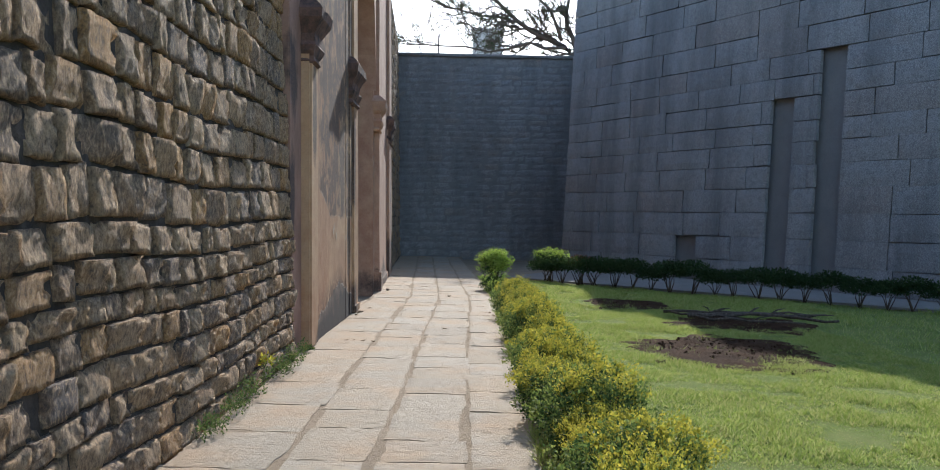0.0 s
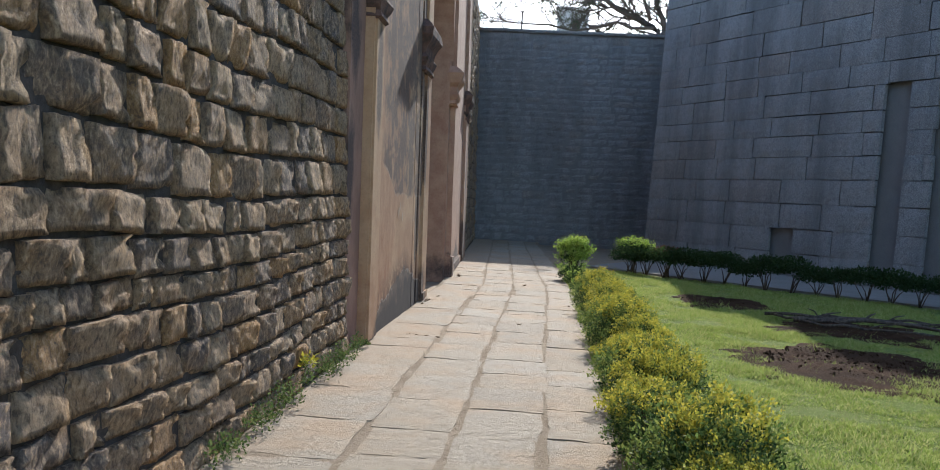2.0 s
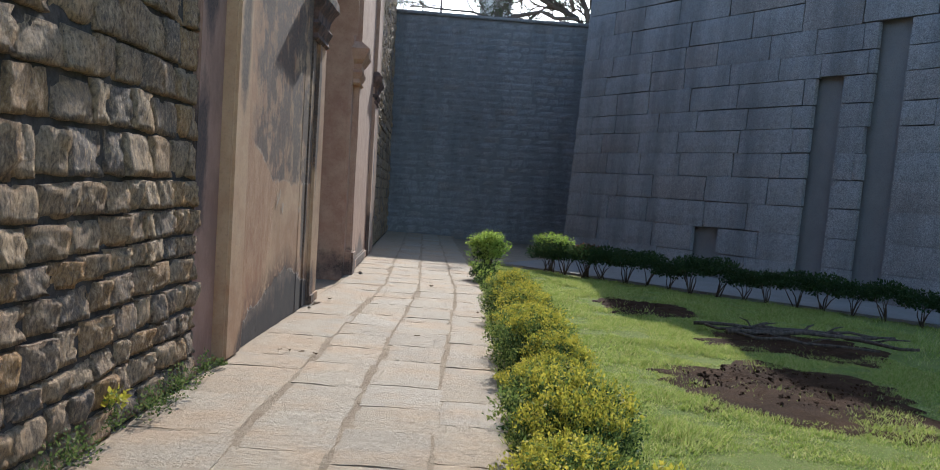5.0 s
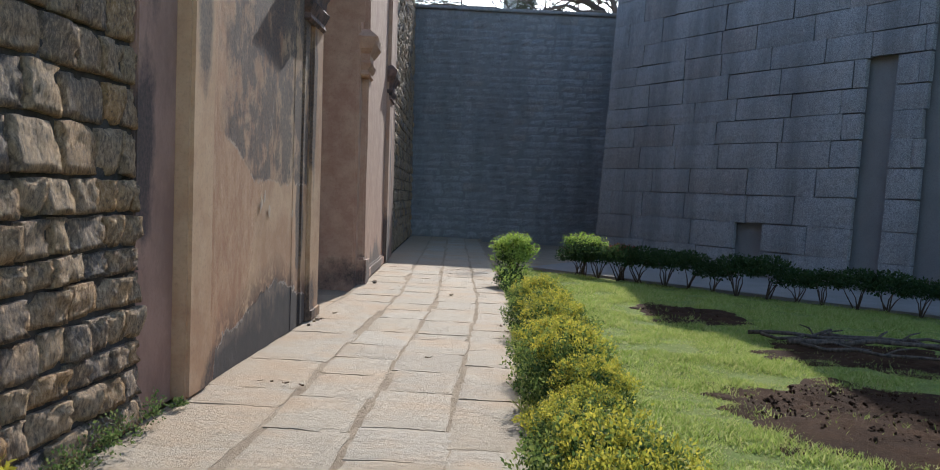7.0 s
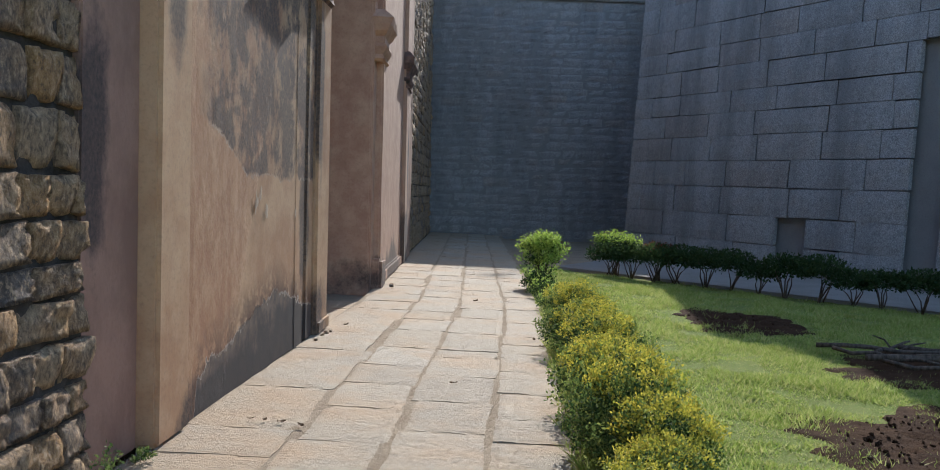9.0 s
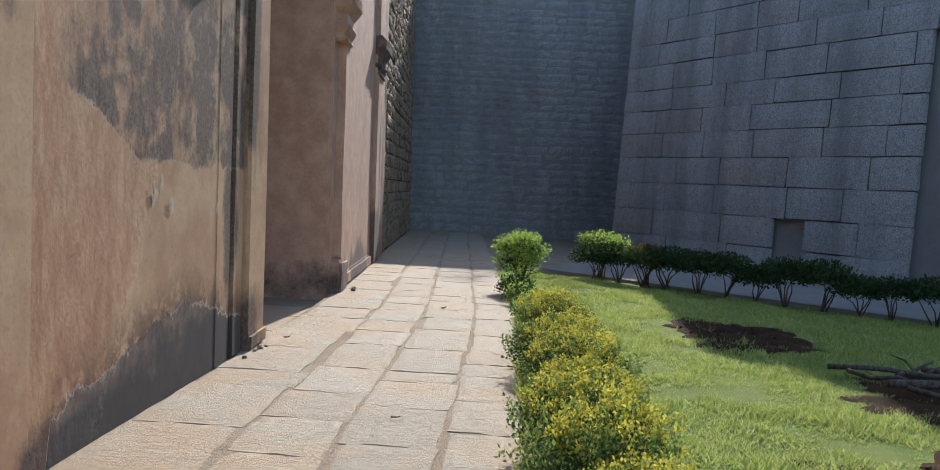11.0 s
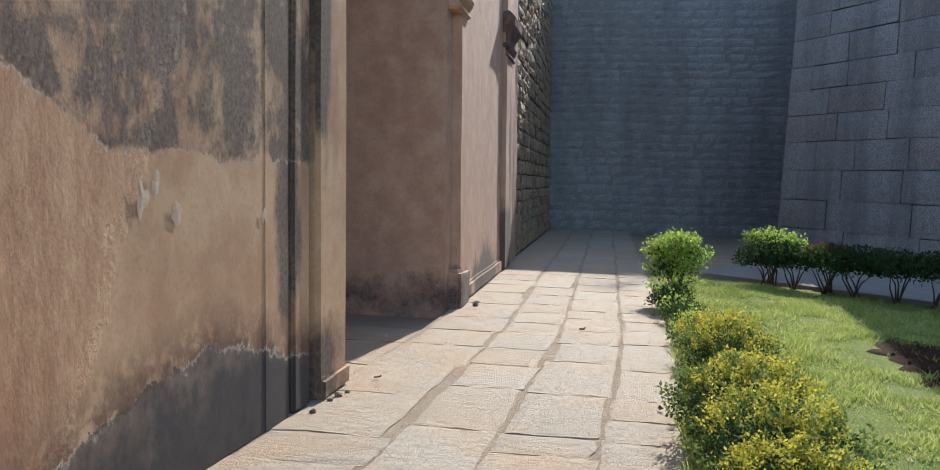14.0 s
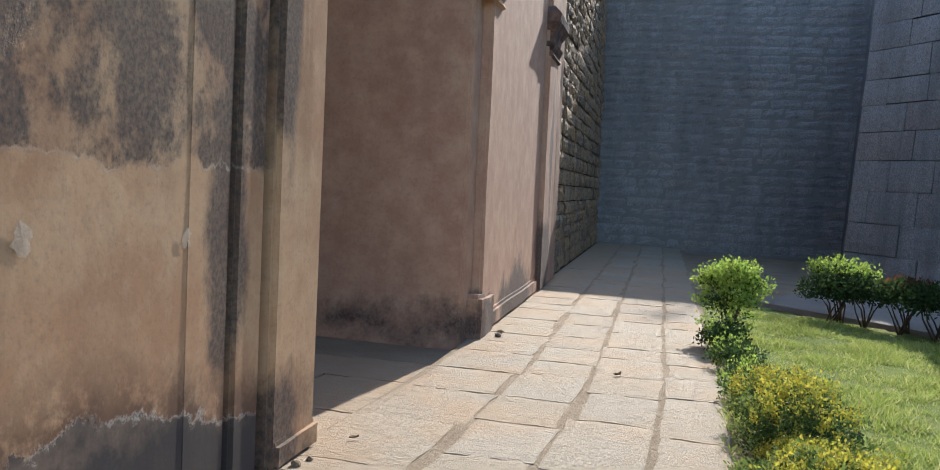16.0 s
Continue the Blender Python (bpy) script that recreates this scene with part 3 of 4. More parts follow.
def capital(y0, y1, x_face, z0, grow, deep=0.6, mat=None):
    """A moulded stucco capital: its profile runs round three sides of the pier."""
    bm = bmesh.new()
    rings = []
    for d, h in CAP_PROFILE:
        d = d * grow
        jit = [noise.noise(Vector((y0, h * 9, k * 3.0))) * 0.025 for k in range(4)]
        ring = [(x_face - deep, y0 - d), (x_face + d + jit[0], y0 - d + jit[1]), (x_face + d + jit[2], y1 + d + jit[3]), (x_face - deep, y1 + d)]
        dense = []
        for a, b in zip(ring[:-1], ring[1:]):
            for k in range(4):
                dense.append((a[0] + (b[0] - a[0]) * k / 4, a[1] + (b[1] - a[1]) * k / 4))
        dense.append(ring[-1])
        rings.append([bm.verts.new((x, y, z0 + h)) for x, y in dense])
    for a, b in zip(rings[:-1], rings[1:]):
        for k in range(len(a) - 1):
            bm.faces.new((a[k], a[k + 1], b[k + 1], b[k]))
    bm.faces.new(rings[-1])
    bm.faces.new(rings[0][::-1])
    for v in bm.verts:
        v.co += noise.noise_vector(v.co * 9.0) * 0.012
        v.co.x += bend(v.co.y) - 0.022 * v.co.z
        v.co -= Vector((-1.8, 17.2, 0.0))
    return part("capital", bm_mesh("capital", bm, mat or M_CAPITAL), gateway, "blackened moulded stucco capital")


capital(11.02, 11.48, -1.745, 3.22, 0.7)
capital(14.85, 15.70, -1.765, 3.22, 0.6)
capital(19.78, 20.53, -1.76, 3.25, 0.7, deep=2.6, mat=M_PLASTER)
capital(24.60, 25.6, -1.72, 3.35, 0.6)


def scar(y, z, w, h, seed):
    """A thin uneven dab of lime on the plaster."""
    bm = bmesh.new()
    c = bm.verts.new((0.0015, 0, 0))
    ring = []
    for k in range(14):
        a = 2 * math.pi * k / 14
        f = 0.8 + 0.9 * noise.noise(Vector((seed * 3.7, math.cos(a) * 1.6, math.sin(a) * 1.6)))
        ring.append(bm.verts.new((0.0, math.cos(a) * w / 2 * f, math.sin(a) * h / 2 * f)))
    for k in range(14):
        bm.faces.new((c, ring[k], ring[(k + 1) % 14]))
    me = bm_mesh("lime_patch", bm, M_PATCH)
    return part("lime_patch", me, gateway, "pale dab of lime mortar", pose(0.0 - 0.022 * z + 0.006, y - 17.2, z))


for k, args in enumerate(((13.10, 1.31, 0.10, 0.17), (13.21, 1.36, 0.08, 0.12), (13.40, 1.24, 0.13, 0.11), (14.40, 1.19, 0.07, 0.13))):
    scar(*args, k)

# ---- far wall, bastion and the wall beyond the gate ----
FAR_Y, FAR_TOP = 39.0, 8.0
wall_far = tagged(new("wall_north", bm_mesh("wall_north", box_bm(-4.5, 11.0, FAR_Y + 0.06, FAR_Y + 1.6, -0.1, FAR_TOP, 0), M_GREY_JOINT)),
                  "shaded high stone wall closing the end of the lane", "wall", kind="structure")
coping = tagged(new("trim", bm_mesh("coping", box_bm(-4.5, 11.0, FAR_Y - 0.06, FAR_Y + 1.65, FAR_TOP, FAR_TOP + 0.12, 0.03, 12, 0.02), M_BLOCK)),
                "weathered stone coping on the end wall", "coping", kind="structure")

BX, BY, BTOP = 3.0, 32.0, 8.8            # the bastion's west corner
UPPER_S, UPPER_TOP = 1.7, 10.8           # unseen raised part, set back from the corner to shape the lawn's shadow edge
DIAG = Vector((0.5, -0.87, 0)).normalized()


def bastion_bm(start, z0, top):
    """One battered tier of the bastion from a distance along its face."""
    lean = 0.045
    n_out = Vector((DIAG.y, -DIAG.x, 0))
    a = Vector((BX, BY, 0)) + DIAG * start - n_out * 0.2
    b = a + DIAG * (30 - start)
    c = b - n_out * 20
    d = a + Vector((1.2, 12, 0))
    bm = bmesh.new()
    rings = []
    for z in (z0, top):
        rings.append([bm.verts.new((p.x - n_out.x * lean * max(z, 0), p.y - n_out.y * lean * max(z, 0), z)) for p in (a, b, c, d)])
    low, high = rings
    for k in range(4):
        j = (k + 1) % 4
        bm.faces.new((low[k], low[j], high[j], high[k]))
    bm.faces.new(high)
    bm.faces.new(low[::-1])
    return bm


bastion = tagged(new("wall_east", bm_mesh("bastion", bastion_bm(0.0, -0.1, BTOP), M_GREY_JOINT)), "massive shaded bastion wall of large squared granite blocks", "wall", kind="structure")
part("parapet", bm_mesh("parapet", bastion_bm(UPPER_S, BTOP, UPPER_TOP), M_BLOCK_J), bastion)
wall_beyond = core("wall_west_north", -4.6, -2.02, 26.5, 39.2, WALL_TOP, 0.03, M_MORTAR, "rough stone wall between the gateway and the end wall")
for v in wall_beyond.data.vertices:
    v.co.x += bend(v.co.y) + 0.12


# ---- shrubs ----
def leaf_cloud(name, count, centre, radii, size, mat, seed, shell=0.5, low=-0.2, flat=0.0):
    """Many small pointed leaves scattered in a lumpy shell."""
    r = np.random.default_rng(seed)
    d = r.normal(size=(count * 2, 3))
    d /= np.linalg.norm(d, axis=1)[:, None]
    d = d[d[:, 2] > low][:count]
    n = len(d)
    lump = np.array([1 + 0.22 * noise.noise(Vector(q) * 2.3 + Vector((seed, 0, 0))) + 0.15 * noise.noise(Vector(q) * 5.5 + Vector((0, seed, 0))) for q in d])
    rad = (1 - shell * r.random(n) ** 1.6) * lump
    c = np.array(centre) + d * rad[:, None] * np.array(radii)
    c[:, 2] = np.maximum(c[:, 2], 0.03)
    ax = d * 0.6 + r.normal(size=(n, 3)) * 0.7
    ax[:, 2] += 0.35 - flat
    ax /= np.linalg.norm(ax, axis=1)[:, None]
    side = np.cross(ax, r.normal(size=(n, 3)))
    side /= np.linalg.norm(side, axis=1)[:, None] + 1e-6
    up = np.cross(side, ax)
    s = (size * r.uniform(0.6, 1.35, n))[:, None]
    v = np.stack([c, c + ax * s * 0.5 + side * s * 0.26 + up * s * 0.08, c + ax * s, c + ax * s * 0.5 - side * s * 0.26 + up * s * 0.08], 1).reshape(-1, 3)
    return fast_mesh(name, v, np.arange(n * 4).reshape(n, 4), mat)


def sprig_cloud(name, count, centre, radii, size, mat, seed, low):
    """Leaves gathered in small upright sprigs over the crown, with gaps between."""
    r = np.random.default_rng(seed)
    sprigs = max(8, count // 26)
    d = r.normal(size=(sprigs * 6, 3))
    d /= np.linalg.norm(d, axis=1)[:, None]
    d = d[d[:, 2] > low][:sprigs]
    base = np.array(centre) + d * np.array(radii) * r.uniform(0.80, 1.17, (len(d), 1))
    lift = d * 0.5 + r.normal(0, 0.3, d.shape)
    lift[:, 2] += 0.9
    lift /= np.linalg.norm(lift, axis=1)[:, None]
    k = r.integers(len(d), size=count)
    along = r.uniform(-0.5, 1.0, count)
    c = base[k] + lift[k] * (along * size * 2.4)[:, None] + r.normal(0, size * 0.75, (count, 3))
    ax = lift[k] * 0.8 + r.normal(0, 0.75, (count, 3))
    ax /= np.linalg.norm(ax, axis=1)[:, None]
    side = np.cross(ax, r.normal(size=(count, 3)))
    side /= np.linalg.norm(side, axis=1)[:, None] + 1e-6
    up = np.cross(side, ax)
    s = (size * r.uniform(0.6, 1.35, count))[:, None]
    v = np.stack([c, c + ax * s * 0.5 + side * s * 0.27 + up * s * 0.08, c + ax * s, c + ax * s * 0.5 - side * s * 0.27 + up * s * 0.08], 1).reshape(-1, 3)
    v[:, 2] = np.maximum(v[:, 2], 0.02)
    return fast_mesh(name, v, np.arange(count * 4).reshape(count, 4), mat)


def tube(bm, pts, radii, sides=6):
    """A tapered limb along points."""
    rings = []
    for k, p in enumerate(pts):
        a = pts[max(0, k - 1)]
        b = pts[min(len(pts) - 1, k + 1)]
        d = (b - a).normalized()
        u = d.orthogonal().normalized()
        w = d.cross(u)
        rings.append([bm.verts.new(p + (u * math.cos(t) + w * math.sin(t)) * radii[k]) for t in (2 * math.pi * i / sides for i in range(sides))])
    for a, b in zip(rings[:-1], rings[1:]):
        for i in range(sides):
            j = (i + 1) % sides
            bm.faces.new((a[i], a[j], b[j], b[i]))
    bm.faces.new(rings[0][::-1])
    bm.faces.new(rings[-1])


def add_stems(parent, seed, height, spread, count=5):
    r = random.Random(seed)
    for _ in range(count):
        bm = bmesh.new()
        a = r.uniform(0, 6.28)
        tip = Vector((math.cos(a) * spread * r.uniform(0.4, 1), math.sin(a) * spread * r.uniform(0.4, 1), height * r.uniform(0.75, 1.05)))
        base = Vector((r.uniform(-0.05, 0.05), r.uniform(-0.05, 0.05), -0.03))
        mid = base.lerp(tip, 0.5) + Vector((r.uniform(-0.04, 0.04), r.uniform(-0.04, 0.04), 0.03))
        tube(bm, [base, mid, tip], [0.014, 0.010, 0.005], 5)
        part("stem", bm_mesh("stem", bm, M_STEM, True), parent)


def shrub(name, label, seed, radii, top, leaves, crowns, category="shrub", group="", stem_h=0.3):
    """A clipped shrub: stems, dark inner leaves and a sunlit crown."""
    ob = empty(name, 0, 0, 0, label, category, group)
    add_stems(ob, seed, stem_h, radii[0] * 0.7)
    cz = top - radii[2]
    if leaves:
        n, mat, low, size = leaves
        part("foliage", leaf_cloud("foliage", n, (0, 0, cz), radii, size, mat, seed + 11, 0.75, low), ob)
    if crowns:
        n, mat, low, size = crowns
        part("crown", sprig_cloud("crown", n, (0, 0, cz), radii, size, mat, seed + 29, low), ob, "bright young leaves")
    return ob


def lane_shrub(seed, gold):
    """A loosely clipped shrub: inner leaves coloured dark for the shade inside, green outer sprigs and patches of
    golden young growth.
    """
    r = np.random.default_rng(seed)
    ob = empty("hedge_shrub", 0, 0, 0, "golden-yellow and green hedge shrub edging the paved lane", "shrub", "hedge along the lane")
    add_stems(ob, seed, 0.3, 0.18)
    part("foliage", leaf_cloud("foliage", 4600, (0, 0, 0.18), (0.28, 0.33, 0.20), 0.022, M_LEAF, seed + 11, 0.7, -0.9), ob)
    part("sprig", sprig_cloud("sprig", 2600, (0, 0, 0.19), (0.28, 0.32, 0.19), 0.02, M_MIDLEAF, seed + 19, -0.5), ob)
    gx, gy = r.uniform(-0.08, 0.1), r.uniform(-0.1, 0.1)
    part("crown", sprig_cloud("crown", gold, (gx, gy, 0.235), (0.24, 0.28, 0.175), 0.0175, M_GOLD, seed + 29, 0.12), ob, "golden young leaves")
    return ob


kinds = [lane_shrub(100 + k, 2600 + 900 * (k % 3)) for k in range(5)]
y, k = -2.5, 0
while y < 17.55:
    cx = 0.81 + bend(y) + float(rng.normal(0, 0.045))
    sc = float(rng.uniform(0.82, 1.15))
    m = pose(cx, y, 0.0, 0, 0, float(rng.uniform(0, 360))) @ Matrix.Diagonal((sc, sc, sc * float(rng.uniform(0.88, 1.12)), 1))
    if k < 5:
        kinds[k].matrix_basis = m
    else:
        copy_thing(kinds[k % 5], m)
    y += float(rng.uniform(0.42, 0.58))
    k += 1

def lobed_shrub(name, label, seed, lobes, mat, stem_h, dark, size=0.045):
    """A loose shrub whose crown is built of several layered sprays."""
    ob = empty(name, 0, 0, 0, label, "shrub")
    add_stems(ob, seed, stem_h, 0.2, 7)
    for q, (lx, ly, lz, lr, lh, count) in enumerate(lobes):
        # dark leaves below each spray: the shade under it is put into their colour
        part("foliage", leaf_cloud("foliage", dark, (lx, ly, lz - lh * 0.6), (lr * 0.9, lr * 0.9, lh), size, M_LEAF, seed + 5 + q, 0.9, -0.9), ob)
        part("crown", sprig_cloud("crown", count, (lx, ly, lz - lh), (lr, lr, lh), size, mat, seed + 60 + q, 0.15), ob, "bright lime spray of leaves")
    return ob


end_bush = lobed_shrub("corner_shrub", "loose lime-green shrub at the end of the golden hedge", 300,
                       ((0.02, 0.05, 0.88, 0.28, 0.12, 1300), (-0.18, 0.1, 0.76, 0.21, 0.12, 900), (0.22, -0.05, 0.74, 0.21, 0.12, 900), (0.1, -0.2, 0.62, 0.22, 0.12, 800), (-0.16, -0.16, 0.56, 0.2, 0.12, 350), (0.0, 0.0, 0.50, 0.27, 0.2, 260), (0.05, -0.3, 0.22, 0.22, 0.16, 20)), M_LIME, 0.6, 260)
end_bush.matrix_basis = pose(0.56, 21.5, 0) @ Matrix.Diagonal((0.92, 0.92, 0.87, 1))
low_weed = shrub("low_shrub", "small dull green shrub beside the corner bush", 306, (0.25, 0.4, 0.16), 0.3, (900, M_LEAF, -0.5, 0.045), (200, M_LIME, 0.3, 0.04), stem_h=0.15)
low_weed.matrix_basis = pose(0.5, 20.6, 0)
for wx, wy, ws in ((0.6, 19.8, 0.75), (0.66, 19.0, 0.6), (0.62, 18.3, 0.7)):
    copy_thing(low_weed, pose(wx, wy, 0, 0, 0, wy * 70) @ Matrix.Diagonal((ws, ws, ws, 1)))

back_label = "bare-stemmed shrub in the bastion hedge, its leaves coloured dark for the shade"
backs = [shrub("hedge_shrub", back_label, 400 + j, (0.42, 0.42, 0.20), 0.60 + 0.03 * j, (1700, M_SHADELEAF, -0.6, 0.055), None, group="hedge below the bastion", stem_h=0.42) for j in range(3)]
for j in range(24):
    s = 0.2 + j * 0.52
    px, py = 1.75 + s * 0.72, 24.35 - s * 0.694 + float(rng.normal(0, 0.06))
    m = pose(px, py, 0, 0, 0, float(rng.uniform(0, 360)))
    sc = float(rng.uniform(0.85, 1.15))
    if j < 3:
        backs[j].matrix_basis = m
    else:
        copy_thing(backs[j % 3], m @ Matrix.Diagonal((sc, sc, sc, 1)))
# lime sprays over dark leaves: the sunlit top is put into the colour
lit = lobed_shrub("hedge_shrub", "shrub at the sunny end of the shaded hedge, its top coloured lime as if sunlit", 500,
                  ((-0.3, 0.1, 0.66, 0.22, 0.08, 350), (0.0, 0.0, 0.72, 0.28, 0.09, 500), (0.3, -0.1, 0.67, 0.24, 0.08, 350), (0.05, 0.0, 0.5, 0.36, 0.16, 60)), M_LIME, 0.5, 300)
lit.matrix_basis = pose(2.05, 24.4, 0, 0, 0, -40)
red = shrub("hedge_shrub", "reddish bronze-leaved shrub in the shaded hedge", 510, (0.36, 0.36, 0.16), 0.68, (1100, M_RED, -0.5, 0.05), None, stem_h=0.45)
red.matrix_basis = pose(2.75, 23.75, 0)


# ---- weeds at the foot of the wall ----
def weed(name, seed, w, h, n, mat, label, flowers=False):
    ob = empty(name, 0, 0, 0, label, "weed", "weeds at the wall foot")
    part("foliage", leaf_cloud("foliage", n, (0, 0, h * 0.35), (min(0.11, w * 0.4), w, h * 0.7), 0.024, mat, seed, 0.9, -0.3), ob)
    if flowers:
        part("blossom", leaf_cloud("blossom", 60, (0, 0, h * 0.8), (0.06, 0.09, 0.07), 0.045, M_GOLD, seed + 3, 0.8, -0.3), ob, "small yellow flowers")
    return ob


M_WEED = make_leaf("weed_leaf", (0.05, 0.085, 0.025), (0.10, 0.14, 0.04), (0.17, 0.19, 0.07))
for k, (wy, ww, wh, fl) in enumerate(((6.6, 0.3, 0.13, False), (7.3, 0.36, 0.16, False), (7.85, 0.3, 0.2, False), (8.45, 0.12, 0.28, True), (9.1, 0.3, 0.16, False), (9.65, 0.36, 0.2, False), (10.3, 0.14, 0.2, False), (10.75, 0.1, 0.07, False))):
    o = weed("weed", 700 + k, ww, wh, int(420 * ww / 0.3), M_WEED, "leafy green weed with yellow flowers at the wall foot" if fl else "low green weeds growing at the wall foot", fl)
    o.matrix_basis = pose(-1.73, wy, 0)


# ---- dirt patches, logs ----
def dirt_patch(cx, cy, rx, ry, seed, label):
    verts, faces = [(cx, cy, 0.05)], []
    rings, seg = 16, 90
    for q in range(1, rings + 1):
        for s in range(seg):
            a = 2 * math.pi * s / seg
            f = q / rings * (1 + 0.55 * noise.noise(Vector((math.cos(a) * 1.5, math.sin(a) * 1.5, seed))) + 0.3 * noise.noise(Vector((math.cos(a) * 5, math.sin(a) * 5, seed))))
            x, y = cx + rx * f * math.cos(a), cy + ry * f * math.sin(a)
            zz = 0.02 * (1 - (q / rings) ** 2) + (0.04 * noise.noise(Vector((x * 4, y * 4, seed))) + 0.035 * noise.noise(Vector((x * 11, y * 11, seed)))) * (1 - (q / rings) ** 3) - (0.03 if q == rings else 0)
            verts.append((x, y, lawn_height(x - bend(y), y) + 0.012 + zz))
    for s in range(seg):
        faces.append((0, 1 + s, 1 + (s + 1) % seg))
        for q in range(rings - 1):
            a = 1 + q * seg
            faces.append((a + s, a + seg + s, a + seg + (s + 1) % seg, a + (s + 1) % seg))
    return tagged(new("soil_patch", mesh_of("soil_patch", verts, faces, M_DIRT, True)), label, "soil", kind="structure")


PATCHES = ((3.1, 11.9, 1.25, 1.5), (2.95, 18.1, 0.85, 1.2), (4.3, 15.0, 1.1, 1.2))
dirt_patch(*PATCHES[0], 3, "bare dark brown soil patch in the lawn")
dirt_patch(*PATCHES[1], 8, "small bare soil patch at the edge of the shade")
dirt_patch(*PATCHES[2], 14, "burnt dark soil under the charred branches")


def clods(cx, cy, rx, ry, n, seed):
    r = random.Random(seed)
    bm = bmesh.new()
    for _ in range(n):
        a, q = r.uniform(0, 6.28), r.random() ** 0.5 * 0.72
        x, y = cx + math.cos(a) * q * rx, cy + math.sin(a) * q * ry
        m = pose(x, y, lawn_height(x, y) + 0.02 * (1 - q * q) + 0.012, r.uniform(0, 90), r.uniform(0, 90), r.uniform(0, 90)) @ Matrix.Diagonal((r.uniform(0.6, 1.4), r.uniform(0.6, 1.4), r.uniform(0.4, 0.9), 1))
        bmesh.ops.create_icosphere(bm, subdivisions=1, radius=r.uniform(0.006, 0.02), matrix=m)
    ob = new("soil_clods", bm_mesh("soil_clods", bm, M_DIRT))
    return tagged(ob, "loose dark clods of soil on the bare patch", "soil", kind="stuff")


clods(*PATCHES[0], 420, 5)
clods(*PATCHES[1], 160, 6)


def log(x, y, ang, length, rad, seed):
    r = random.Random(seed)
    bm = bmesh.new()
    pts = [Vector((length * (k / 6 - 0.5), r.uniform(-0.05, 0.05), rad + 0.04 + r.uniform(-0.02, 0.03))) for k in range(7)]
    tube(bm, pts, [rad * (1 - 0.07 * k) for k in range(7)], 8)
    tube(bm, [pts[3], pts[3] + Vector((0.14, 0.12, 0.06)), pts[3] + Vector((0.3, 0.3, 0.07))], [rad * 0.6, rad * 0.45, rad * 0.25], 6)
    ob = tagged(new("log", bm_mesh("log", bm, M_LOG, True)), "charred fallen branch lying on the shaded lawn", "log", "branch pile")
    ob.matrix_basis = pose(x, y, 0.03, 0, 0, ang)
    return ob


for k, args in enumerate(((3.9, 15.6, -12, 1.5, 0.025), (4.4, 15.2, 8, 2.0, 0.035), (4.2, 14.5, -25, 1.6, 0.022), (4.9, 15.8, -5, 1.8, 0.025), (3.7, 15.1, -38, 1.2, 0.02), (4.0, 15.9, 50, 1.0, 0.022), (5.2, 15.0, -60, 1.2, 0.03))):
    log(*args, 900 + k)


# ---- beyond the end wall: tank house, post, bare tree ----
tank = empty("tank_house", 0.9, 71, 8.0, "pale concrete rooftop tank house far behind the end wall", "building")
part("wall", bm_mesh("wall", box_bm(-1.0, 1.15, -1.0, 1.0, -8.0, 7.05, 0.04), M_CONCRETE), tank)
part("roof", bm_mesh("roof", box_bm(-1.12, 1.27, -1.1, 1.1, 7.05, 7.25, 0.03), M_CONCRETE), tank)
part("hatch", bm_mesh("hatch", box_bm(0.05, 0.6, -1.04, -0.98, 5.7, 6.4, 0.01), M_METAL), tank, "dark square hatch")
part("pipe", bm_mesh("pipe", box_bm(1.15, 1.7, -0.2, 0.0, 6.1, 6.25, 0.02), M_METAL), tank)
post = empty("post", -1.45, 40.0, 8.0, "thin dark post standing behind the end wall", "post")
part("shaft", bm_mesh("shaft", box_bm(-0.035, 0.035, -0.035, 0.035, -8.0, 0.95, 0.01), M_METAL), post)
part("cap", bm_mesh("cap", box_bm(-0.06, 0.06, -0.06, 0.06, 0.95, 1.0, 0.01), M_METAL), post)


